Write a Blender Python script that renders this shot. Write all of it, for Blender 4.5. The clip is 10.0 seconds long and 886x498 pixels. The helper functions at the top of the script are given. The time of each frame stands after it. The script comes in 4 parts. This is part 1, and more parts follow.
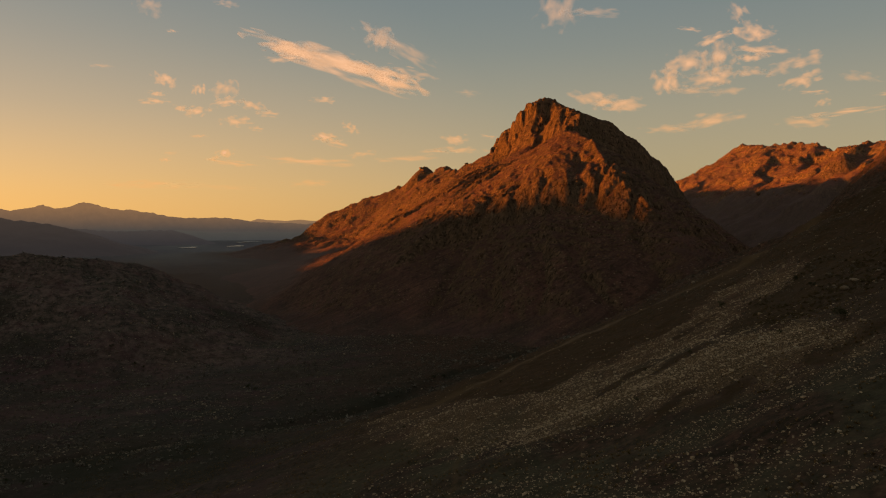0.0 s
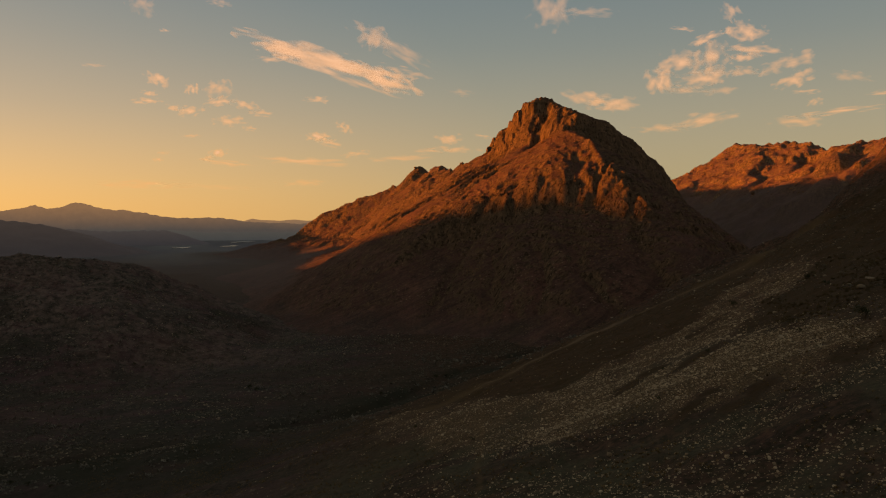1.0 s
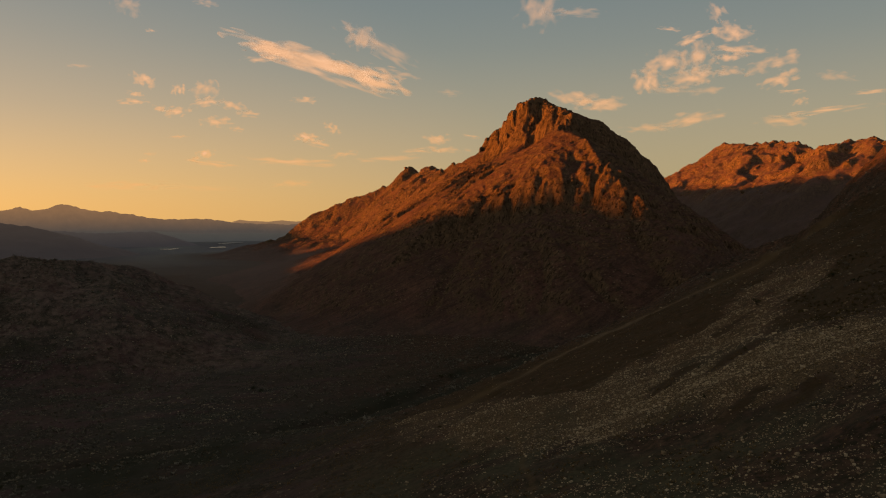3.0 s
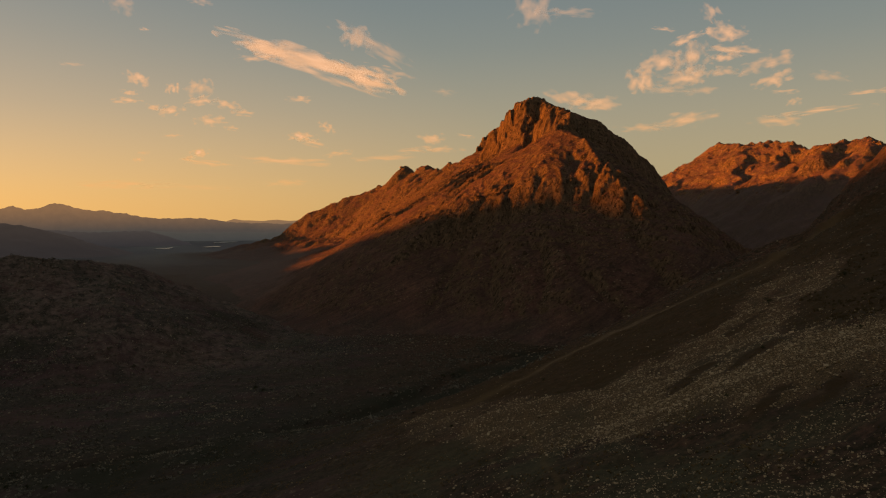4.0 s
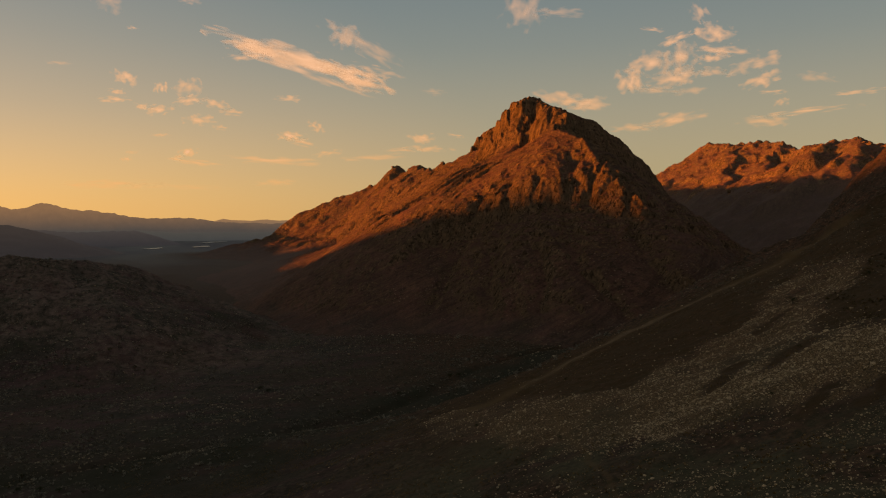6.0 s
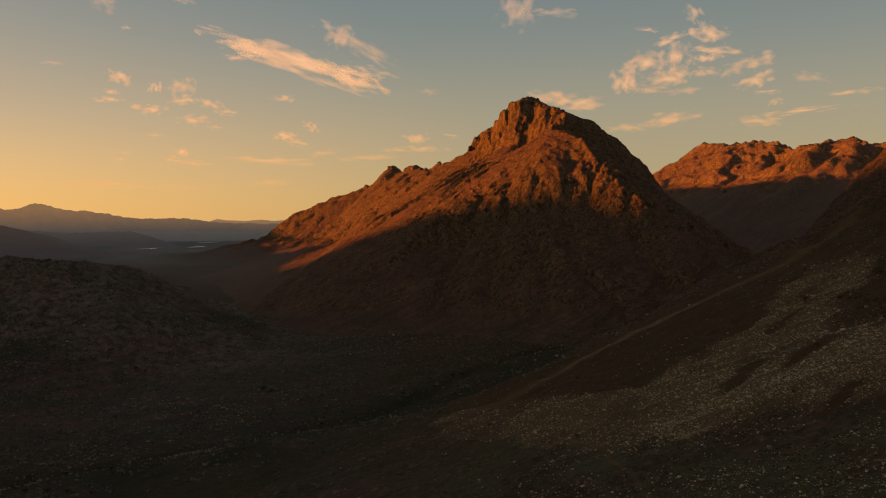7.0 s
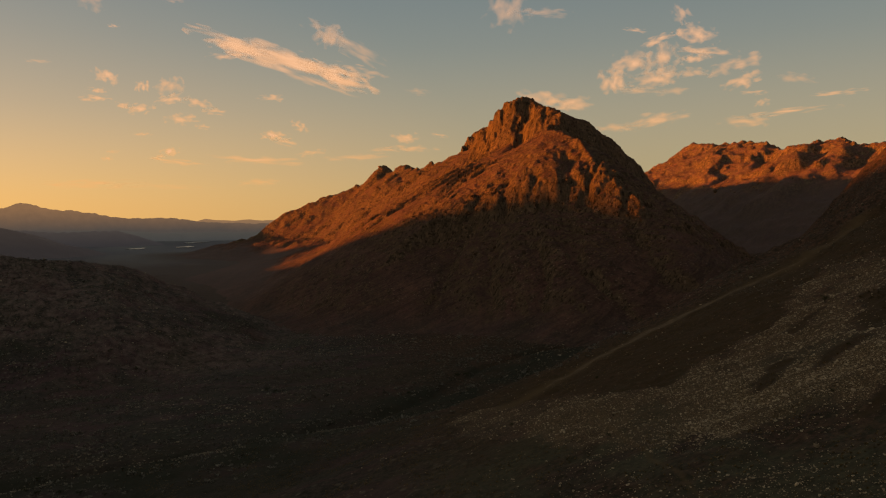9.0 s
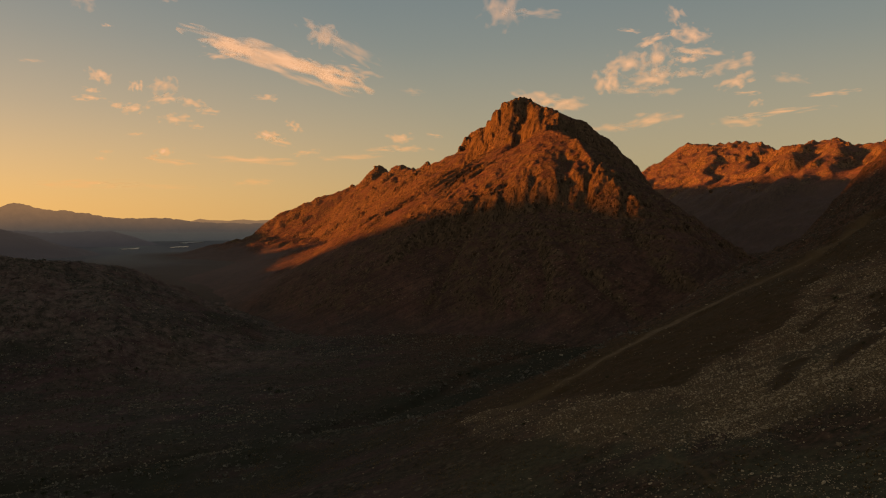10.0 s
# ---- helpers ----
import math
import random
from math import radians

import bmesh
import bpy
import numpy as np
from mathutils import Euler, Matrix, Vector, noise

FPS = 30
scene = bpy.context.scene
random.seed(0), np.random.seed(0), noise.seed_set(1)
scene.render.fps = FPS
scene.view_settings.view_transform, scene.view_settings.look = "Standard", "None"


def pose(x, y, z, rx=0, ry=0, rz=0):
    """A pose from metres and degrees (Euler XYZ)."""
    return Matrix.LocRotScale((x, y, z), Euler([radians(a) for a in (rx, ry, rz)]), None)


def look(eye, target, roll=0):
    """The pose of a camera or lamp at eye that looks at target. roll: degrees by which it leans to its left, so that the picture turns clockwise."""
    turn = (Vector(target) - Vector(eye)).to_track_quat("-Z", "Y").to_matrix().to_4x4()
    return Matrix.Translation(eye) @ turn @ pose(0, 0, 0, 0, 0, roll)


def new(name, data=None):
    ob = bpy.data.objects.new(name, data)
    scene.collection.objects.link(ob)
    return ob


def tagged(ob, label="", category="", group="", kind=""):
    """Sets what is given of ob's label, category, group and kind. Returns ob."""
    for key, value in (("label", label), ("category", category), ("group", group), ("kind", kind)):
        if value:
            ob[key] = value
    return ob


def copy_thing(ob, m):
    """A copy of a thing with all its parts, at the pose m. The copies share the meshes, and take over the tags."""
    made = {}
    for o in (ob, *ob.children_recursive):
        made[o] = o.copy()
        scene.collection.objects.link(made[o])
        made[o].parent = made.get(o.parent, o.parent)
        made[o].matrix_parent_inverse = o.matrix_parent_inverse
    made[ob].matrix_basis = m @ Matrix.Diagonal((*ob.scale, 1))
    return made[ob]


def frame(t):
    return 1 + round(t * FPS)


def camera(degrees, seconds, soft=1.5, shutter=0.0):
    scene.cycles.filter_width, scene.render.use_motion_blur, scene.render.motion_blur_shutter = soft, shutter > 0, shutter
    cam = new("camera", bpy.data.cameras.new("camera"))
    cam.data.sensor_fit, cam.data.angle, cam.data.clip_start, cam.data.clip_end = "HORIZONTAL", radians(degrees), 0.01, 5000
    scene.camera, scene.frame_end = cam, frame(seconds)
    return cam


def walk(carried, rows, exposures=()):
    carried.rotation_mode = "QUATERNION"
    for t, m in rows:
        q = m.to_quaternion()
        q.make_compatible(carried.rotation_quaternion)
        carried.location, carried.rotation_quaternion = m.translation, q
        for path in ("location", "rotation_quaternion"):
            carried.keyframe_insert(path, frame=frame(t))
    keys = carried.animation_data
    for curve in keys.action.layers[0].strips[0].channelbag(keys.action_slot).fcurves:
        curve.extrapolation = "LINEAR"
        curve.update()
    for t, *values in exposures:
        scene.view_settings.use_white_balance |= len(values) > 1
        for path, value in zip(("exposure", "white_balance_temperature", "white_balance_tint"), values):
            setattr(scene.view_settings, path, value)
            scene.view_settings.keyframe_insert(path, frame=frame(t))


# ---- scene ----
cam = camera(60.0, 10.0, soft=1.1)
PATH = [
    (0, (-3.995, -1.772, -0.518), (-3.947, 0.227, -0.585), 0.1),
    (0.5, (-6.664, -1.625, -0.528), (-6.607, 0.373, -0.595), 0.0),
    (1, (-9.305, -1.465, -0.545), (-9.239, 0.533, -0.613), 0.0),
    (1.5, (-12.004, -1.266, -0.548), (-11.929, 0.732, -0.616), -0.1),
    (2, (-14.663, -1.109, -0.529), (-14.579, 0.888, -0.596), -0.1),
    (2.5, (-17.391, -0.947, -0.524), (-17.299, 1.05, -0.591), -0.2),
    (4, (-25.494, -0.567, -0.612), (-25.378, 1.428, -0.681), -0.2),
    (4.5, (-28.227, -0.399, -0.592), (-28.103, 1.596, -0.661), -0.2),
    (5, (-30.915, -0.261, -0.575), (-30.784, 1.734, -0.645), -0.2),
    (5.5, (-33.674, -0.085, -0.575), (-33.535, 1.909, -0.645), -0.2),
    (7, (-41.844, 0.256, -0.641), (-41.682, 2.248, -0.711), -0.3),
    (7.5, (-44.545, 0.424, -0.59), (-44.376, 2.415, -0.66), -0.3),
    (8, (-47.164, 0.552, -0.506), (-46.986, 2.543, -0.576), -0.3),
    (8.5, (-49.761, 0.603, -0.435), (-49.574, 2.593, -0.505), -0.3),
    (9, (-52.411, 0.613, -0.364), (-52.216, 2.602, -0.435), -0.3),
    (9.5, (-55.14, 0.611, -0.299), (-54.936, 2.6, -0.37), -0.3),
    (10, (-57.835, 0.588, -0.243), (-57.624, 2.575, -0.314), -0.3),
]
walk(cam, [(t, look(eye, target, roll)) for t, eye, target, roll in PATH])

# ---- sun, sky, exposure ----
SUN_AZ, SUN_EL = radians(-76.0), radians(4.2)      # azimuth from +y towards +x
scene.view_settings.exposure = 1.6

sun = new("sun", bpy.data.lights.new("sun", "SUN"))
sun.data.energy, sun.data.angle, sun.data.color = 4.1, radians(1.0), (1.0, 0.272, 0.020)
to_sun = Vector((math.sin(SUN_AZ) * math.cos(SUN_EL), math.cos(SUN_AZ) * math.cos(SUN_EL), math.sin(SUN_EL)))
sun.matrix_world = look(to_sun * 100, (0, 0, 0))

world = bpy.data.worlds.new("evening_sky")
scene.world = world
world.use_nodes = True
wn, wl = world.node_tree.nodes, world.node_tree.links
wn.clear()
sky = wn.new("ShaderNodeTexSky")
sky.sky_type, sky.sun_disc = "NISHITA", False
sky.sun_elevation, sky.sun_rotation = SUN_EL, SUN_AZ
sky.altitude, sky.air_density, sky.dust_density, sky.ozone_density = 600, 1.0, 2.0, 1.0


def sky_ramp(stops):
    n = wn.new("ShaderNodeValToRGB")
    n.color_ramp.interpolation = "B_SPLINE" if len(stops) > 4 else "LINEAR"
    e = n.color_ramp.elements
    while len(e) < len(stops):
        e.new(0.5)
    for item, (at, c) in zip(e, stops):
        item.position, item.color = at, (*c, 1)
    return n


# the dusty evening air: warm low down towards the sun, cool overhead and away from it
way = wn.new("ShaderNodeTexCoord")
axes = wn.new("ShaderNodeSeparateXYZ")
wl.new(way.outputs["Generated"], axes.inputs[0])
sunward = sky_ramp([(0.0, (0.49, 0.257, 0.071)), (0.06, (0.446, 0.250, 0.092)), (0.14, (0.283, 0.198, 0.121)), (0.25, (0.158, 0.143, 0.121)), (0.36, (0.104, 0.109, 0.107)), (0.6, (0.112, 0.106, 0.090)), (1.0, (0.098, 0.090, 0.075))])
away = sky_ramp([(0.0, (0.24, 0.175, 0.079)), (0.06, (0.225, 0.171, 0.093)), (0.14, (0.185, 0.157, 0.106)), (0.22, (0.116, 0.126, 0.112)), (0.33, (0.076, 0.096, 0.105)), (0.6, (0.108, 0.104, 0.092)), (1.0, (0.098, 0.090, 0.075))])
for ramp in (sunward, away):
    wl.new(axes.outputs["Z"], ramp.inputs["Fac"])
side = wn.new("ShaderNodeMapRange")
lean = wn.new("ShaderNodeMath")
lean.operation = "MULTIPLY_ADD"
wl.new(axes.outputs["Z"], lean.inputs[0])
lean.inputs[1].default_value = 1.1
wl.new(axes.outputs["X"], lean.inputs[2])
wl.new(lean.outputs[0], side.inputs["Value"])
side.inputs["From Min"].default_value, side.inputs["From Max"].default_value = -0.50, 0.28
side.inputs["To Min"].default_value, side.inputs["To Max"].default_value = 0.0, 1.0
air = wn.new("ShaderNodeMix")
air.data_type = "RGBA"
wl.new(side.outputs["Result"], air.inputs["Factor"])
wl.new(sunward.outputs["Color"], air.inputs[6])
wl.new(away.outputs["Color"], air.inputs[7])
clean = wn.new("ShaderNodeBackground")
clean.inputs["Strength"].default_value = 0.008
wl.new(sky.outputs["Color"], clean.inputs["Color"])
dusty = wn.new("ShaderNodeBackground")
dusty.inputs["Strength"].default_value = 0.60
wl.new(air.outputs[2], dusty.inputs["Color"])
total = wn.new("ShaderNodeAddShader")
wl.new(clean.outputs[0], total.inputs[0])
wl.new(dusty.outputs[0], total.inputs[1])
out = wn.new("ShaderNodeOutputWorld")
wl.new(total.outputs[0], out.inputs["Surface"])

# ---- noise and landforms (metres) ----
def lattice(ix, iy, seed):
    h = (ix.astype(np.int64) * 374761393 + iy.astype(np.int64) * 668265263 + seed * 1442695041) & 0x7FFFFFFF
    h = ((h ^ (h >> 13)) * 1274126177) & 0x7FFFFFFF
    h = h ^ (h >> 16)
    return (h & 0xFFFF) / 32767.5 - 1.0


def value_noise(x, y, seed):
    ix, iy = np.floor(x), np.floor(y)
    fx, fy = x - ix, y - iy
    fx, fy = fx * fx * fx * (fx * (fx * 6 - 15) + 10), fy * fy * fy * (fy * (fy * 6 - 15) + 10)
    a, b = lattice(ix, iy, seed), lattice(ix + 1, iy, seed)
    c, d = lattice(ix, iy + 1, seed), lattice(ix + 1, iy + 1, seed)
    return (a + (b - a) * fx) * (1 - fy) + (c + (d - c) * fx) * fy


def fbm(x, y, size, octaves, seed, gain=0.5):
    total, amp, u, v = 0.0, 1.0, x / size, y / size
    for k in range(octaves):
        total = total + amp * value_noise(u, v, seed + k)
        u, v = 2.03 * (0.8 * u - 0.6 * v) + 17.3, 2.03 * (0.6 * u + 0.8 * v) - 9.1
        amp *= gain
    return total


def ridged(x, y, size, octaves, seed, gain=0.5):
    total, amp, u, v = 0.0, 1.0, x / size, y / size
    for k in range(octaves):
        total = total + amp * (1.0 - 2.0 * np.abs(value_noise(u, v, seed + k)))
        u, v = 2.07 * (0.8 * u - 0.6 * v) + 3.7, 2.07 * (0.6 * u + 0.8 * v) + 5.9
        amp *= gain
    return total


def smooth_max(a, b, k):
    h = np.clip(0.5 + 0.5 * (a - b) / k, 0, 1)
    return b + (a - b) * h + k * h * (1 - h)


def step(a, b, v):
    t = np.clip((v - a) / (b - a), 0, 1)
    return t * t * (3 - 2 * t)


def crest(x, y, nodes, left, right, round_top=0.0, brow=0.0):
    """A ridge along nodes (x, y, z); left and right: the fall of its flanks on either hand as one walks along it;
    round_top: how broadly the top is rounded; brow: the half width of a gentle top before the flanks fall away."""
    best = np.full(np.shape(x), -1e4)
    for (ax, ay, az), (bx, by, bz) in zip(nodes, nodes[1:]):
        ux, uy = bx - ax, by - ay
        n = ux * ux + uy * uy
        s = np.clip(((x - ax) * ux + (y - ay) * uy) / n, 0, 1)
        dx, dy = x - ax - s * ux, y - ay - s * uy
        d = np.sqrt(dx * dx + dy * dy)
        cross = (ux * dy - uy * dx) / (np.sqrt(n) * np.maximum(d, 1e-3))
        fall = 0.5 * (left + right) + 0.5 * (left - right) * np.clip(cross * 1.5, -1, 1)
        d = np.maximum(d - brow, 0) + 0.28 / max(left, 0.1) * np.minimum(d, brow)
        best = np.maximum(best, az + s * (bz - az) - fall * (np.sqrt(d * d + round_top ** 2) - round_top))
    return best


def ledge(z, level, high, reach, soft=3):
    """Cuts a cliff of that height into the ground below a level; the cut runs out at reach below it."""
    return z - high * (1 - step(level - soft, level, z)) * step(level - reach, level - soft, z)


def hillside_height(x, y):
    cx, cy = np.clip(x, -250, 320), np.clip(y, -150, 700)
    h = -31.6 + 0.399 * cx - 0.119 * cy + 0.00063 * cx * cx - 0.00018 * cx * cy
    h = h - 10 * step(105, 185, x) * step(250, 380, y) + 0.12 * np.clip(x - 212, 0, 60) + 0.25 * np.clip(x - 320, 0, 500)
    h = h + 2.6 * step(95, 150, x) * step(170, 260, y) * ridged(x, y, 26, 4, 65)
    edge = 318 + np.where(x > 0, 0.44, -0.35) * x + 10 * fbm(x, y, 90, 2, 61)
    over = y - edge
    h = h - 0.42 * 12 * np.log1p(np.exp(np.clip(over / 12, -30, 30)))
    return h + 2.2 * fbm(x, y, 70, 3, 21) + 0.5 * fbm(x, y, 11, 3, 24)


STREAM = [(-260, 318), (-197, 332), (-156, 348), (-106, 350), (-84, 370), (-58, 388), (-30, 407), (-10, 435), (6, 465), (60, 520), (120, 540)]
TRAIL = [(8, 205), (6.8, 190), (4.9, 165), (1.9, 141), (0.5, 125), (-0.5, 108), (-2, 90)]
TRACK = [(-6, 262), (10, 268), (24, 276), (44, 282), (57, 287), (70, 292), (81, 293), (92, 290), (101, 286), (107, 281), (116, 280), (130, 288), (150, 300)]


def away_from(x, y, line):
    """The distance to a line of (x, y)."""
    best = np.full(np.shape(x), 1e4)
    for (ax, ay), (bx, by) in zip(line, line[1:]):
        ux, uy = bx - ax, by - ay
        s = np.clip(((x - ax) * ux + (y - ay) * uy) / (ux * ux + uy * uy), 0, 1)
        best = np.minimum(best, np.hypot(x - ax - s * ux, y - ay - s * uy))
    return best


LEFT_HILL = [(-900, 640, 30), (-560, 690, -14), (-386, 720, -29), (-318, 735, -31), (-281, 770, -45), (-242, 790, -63), (-170, 830, -94)]


def ground_height(x, y):
    valley = -95 + 0.08 * np.clip(x, -250, 400) + 0.004 * np.clip(y - 2800, 0, 2200) + 1.6 * step(3000, 1500, y) * fbm(x, y, 120, 3, 5)
    valley = valley + 10 * step(700, 1400, y) * step(300, -300, x)
    g = smooth_max(hillside_height(x, y), valley, 14)
    wx, wy = x + 14 * fbm(x, y, 80, 3, 31), y + 14 * fbm(x, y, 80, 3, 33)
    hill = crest(wx, wy, LEFT_HILL, 0.55, 0.42) + 3.0 * ridged(x, y, 60, 4, 35)
    g = smooth_max(g, hill - 3, 10)
    brook = away_from(x + 5 * fbm(x, y, 25, 2, 43), y + 5 * fbm(x, y, 25, 2, 45), STREAM)
    g = g - 3.2 * np.exp(-(brook / 5.5) ** 2)
    rut = away_from(x, y, TRACK)
    return g + (0.25 * fbm(x, y, 4, 2, 41) + 0.3 * ridged(x, y, 9, 2, 47)) * step(1, 6, rut)


SCREE = [(130, 266), (110, 264), (97, 252), (82, 240), (63, 212), (37, 207), (16, 208), (3, 259), (-22, 277), (-28, 248), (-9, 190), (7, 142), (25, 129), (50, 116), (90, 98), (140, 100),
         (112, 146), (68, 152), (67, 172), (84, 190), (108, 221), (134, 232)]
STONY = [(4, 170), (17, 157), (32, 162), (38, 151), (48, 146), (60, 142), (80, 128), (110, 112)]


HEATH_ISLES = ([(45, 156), (56, 161)], [(33, 125), (40, 128)], [(40, 118), (46, 120)], [(55, 113), (68, 118)], [(33, 162), (41, 168), (48, 175)], [(64, 200), (74, 205)])      # dark heath within the scree


def inside(x, y, ring):
    hit = np.zeros(np.shape(x), bool)
    for (ax, ay), (bx, by) in zip(ring, ring[1:] + ring[:1]):
        if ay != by:
            hit ^= ((ay > y) != (by > y)) & (x < (bx - ax) * (y - ay) / (by - ay) + ax)
    return hit


def stony_ground(x, y):
    """1 where stones lie open, 0 on the dark islands of heath."""
    isle = 1.0
    ex, ey = x + 1.6 * fbm(x, y, 7, 3, 571), y + 1.6 * fbm(x, y, 7, 3, 573)
    for island in HEATH_ISLES:
        isle = isle * (1 - np.exp(-(away_from(ex, ey, island) / 2.6) ** 4))
    return isle * (1 - 0.88 * step(63, 71, ex - 0.12 * (ey - 130)) * step(206, 188, ey))          # and the dark slope above


def scree_cover(x, y):
    """How much of the hillside is loose stone, from 0 to 1."""
    wx, wy = x + 4 * fbm(x, y, 14, 3, 501), y + 6 * fbm(x, y, 14, 3, 503)
    edge = away_from(wx, wy, SCREE + SCREE[:1])
    field = np.where(inside(wx, wy, SCREE), step(-1, 6, edge), 0.0)
    gaps = step(-0.55, 0.10, fbm(x, 0.6 * y, 17, 4, 507))
    core = np.exp(-(away_from(wx, wy, STONY) / 11) ** 2)
    field = field * (1 - 0.9 * step(103, 113, wx) * step(196, 212, wy))
    return np.clip(field * (0.38 + 0.62 * gaps) * (0.65 + 0.5 * core) * stony_ground(x, y), 0, 1)


MAIN_CREST = [(212, 520, -84), (205, 600, -52), (198, 690, -2), (188, 740, 18), (178, 800, 44), (170, 880, 78), (160, 1000, 106), (140, 1090, 114),
              (113, 1275, 118), (99, 1670, 126), (75, 1900, 127), (49, 2137, 148),
              (19, 2220, 142), (-4, 2300, 150), (-38, 2350, 124), (-125, 2385, 95), (-187, 2405, 78), (-242, 2420, 56), (-302, 2445, 31), (-345, 2465, -2), (-400, 2490, -40), (-462, 2520, -76), (-540, 2560, -104)]
KNOBS = ([(-14, 2310, 163), (-4, 2290, 166)], [(44, 2160, 157), (56, 2140, 160)])
SUMMIT_BLOCK = [(160, 960, 132), (162, 985, 150), (157, 1015, 164), (146, 1024, 159), (134, 1033, 150), (124, 1046, 138), (115, 1056, 129)]
REAR_BLOCK = [(160, 1240, 154), (150, 1275, 158), (139, 1300, 153), (129, 1302, 144), (121, 1298, 130)]
TOWER = [(179, 906, 104), (175, 928, 131), (170, 952, 141), (164, 985, 148)]
SOUTH_SPUR = [(176, 925, 112), (160, 875, 97), (171, 826, 90), (175, 805, 87), (179, 770, 67), (184, 745, 55), (187, 728, 42), (193, 706, 22), (204, 660, -8), (212, 600, -46)]
EAST_SPUR = [(157, 1015, 164), (196, 1004, 145), (236, 1006, 132), (275, 1012, 111), (306, 1024, 84), (324, 1034, 60), (332, 1042, 36), (342, 1046, 16), (362, 1050, -8), (384, 1054, -34), (406, 1056, -62)]
SUMMIT_GULLY = [(152, 1000), (144, 965), (136, 940), (128, 922)]
FRONT_GULLIES = ([(158, 790), (152, 752), (144, 715), (126, 664), (118, 632), (129, 602), (138, 570), (146, 540)], [(118, 775), (110, 720), (98, 670), (82, 610)], [(88, 790), (84, 762), (66, 700), (40, 640)], [(196, 700), (180, 657), (179, 602), (186, 572)], [(60, 810), (30, 750), (0, 690)])
CLIFF_X, CLIFF_Y = (20, 72, 109, 145, 171, 190, 206, 230), (842, 790, 764, 748, 741, 726, 706, 690)      # the line of cliffs along the front


def smooth_min(a, b, k):
    return -smooth_max(-a, -b, k)


def knobs(x, y, size, seed):
    """Rounded rock buttresses with narrow clefts between them: 0 in a cleft, about 1 on the crown."""
    u, v = x / size, y / size
    iu, iv = np.floor(u), np.floor(v)
    first, second = np.full(np.shape(u), 9.0), np.full(np.shape(u), 9.0)
    for du in (-1, 0, 1):
        for dv in (-1, 0, 1):
            cu, cv = iu + du, iv + dv
            d = np.hypot(cu + 0.5 + 0.42 * lattice(cu, cv, seed) - u, cv + 0.5 + 0.42 * lattice(cu, cv, seed + 5) - v)
            first, second = np.minimum(first, d), np.minimum(second, np.maximum(first, d))
    return step(-0.35, 0.75, second - first) * 1.35 - 0.35


def terrace(level, period, tread, seed):
    """How far beds of that thickness lift or lower the ground; tread: how much of the height the flat part climbs."""
    u = level / period
    i = np.floor(u)
    f = u - i
    shaped = np.where(f < 0.62, tread * f / 0.62, tread + (1 - tread) * step(0.62, 1.0, f))
    return period * (shaped - f + 0.15) * (0.75 + 0.45 * lattice(i, i * 0, seed))


def scarps(v, u, size, seed):
    """Ribs of rock along u: steep towards low v, gently falling behind, each one broken along its length; from about -0.5 to 0.7."""
    w = v / size
    i = np.floor(w)
    f = w - i
    tall = np.clip(0.6 + 0.95 * value_noise(u / (2.6 * size), i * 7.31, seed), 0, 1.3)
    return tall * (np.where(f < 0.16, f / 0.16, 1 - (f - 0.16) / 0.84) - 0.45)


def mountain_body(x, y):
    """The bulk of the mountain below the towers: the long ramp that falls to the west, the front above the cliffs, the cliffs and the apron."""
    ramp = 92 + 0.58 * (x - 141) + 0.13 * (np.minimum(y, 1000) - 848) - 0.12 * np.maximum(y - 1000, 0)
    west = 17 + 0.65 * (x - 72) + 0.31 * (np.minimum(y, 960) - 776)
    front = 62 + 0.50 * (y - 770) + 0.24 * (x - 170)
    east = 88 + 0.42 * (np.minimum(y, 940) - 0.6 * np.maximum(y - 940, 0) - 807) - 0.80 * (x - 176) - 0.45 * np.maximum(x - 235, 0) - 0.42 * np.clip(y - 818, 0, 90)
    line = np.interp(x, CLIFF_X, CLIFF_Y)
    cliff = 38 + 1.5 * (y - line) - 0.10 * np.maximum(110 - x, 0)
    body = smooth_min(smooth_min(ramp, west + 7, 8), smooth_min(front, east, 5), 6)
    body = smooth_min(body, cliff, 5)
    apron = 17 + 0.47 * (np.minimum(y, line + 30) - line + 8) - 0.30 * np.maximum(112 - x, 0) - 0.55 * np.maximum(x - 200, 0)
    return smooth_max(body, smooth_min(apron, west + 5, 10), 4)


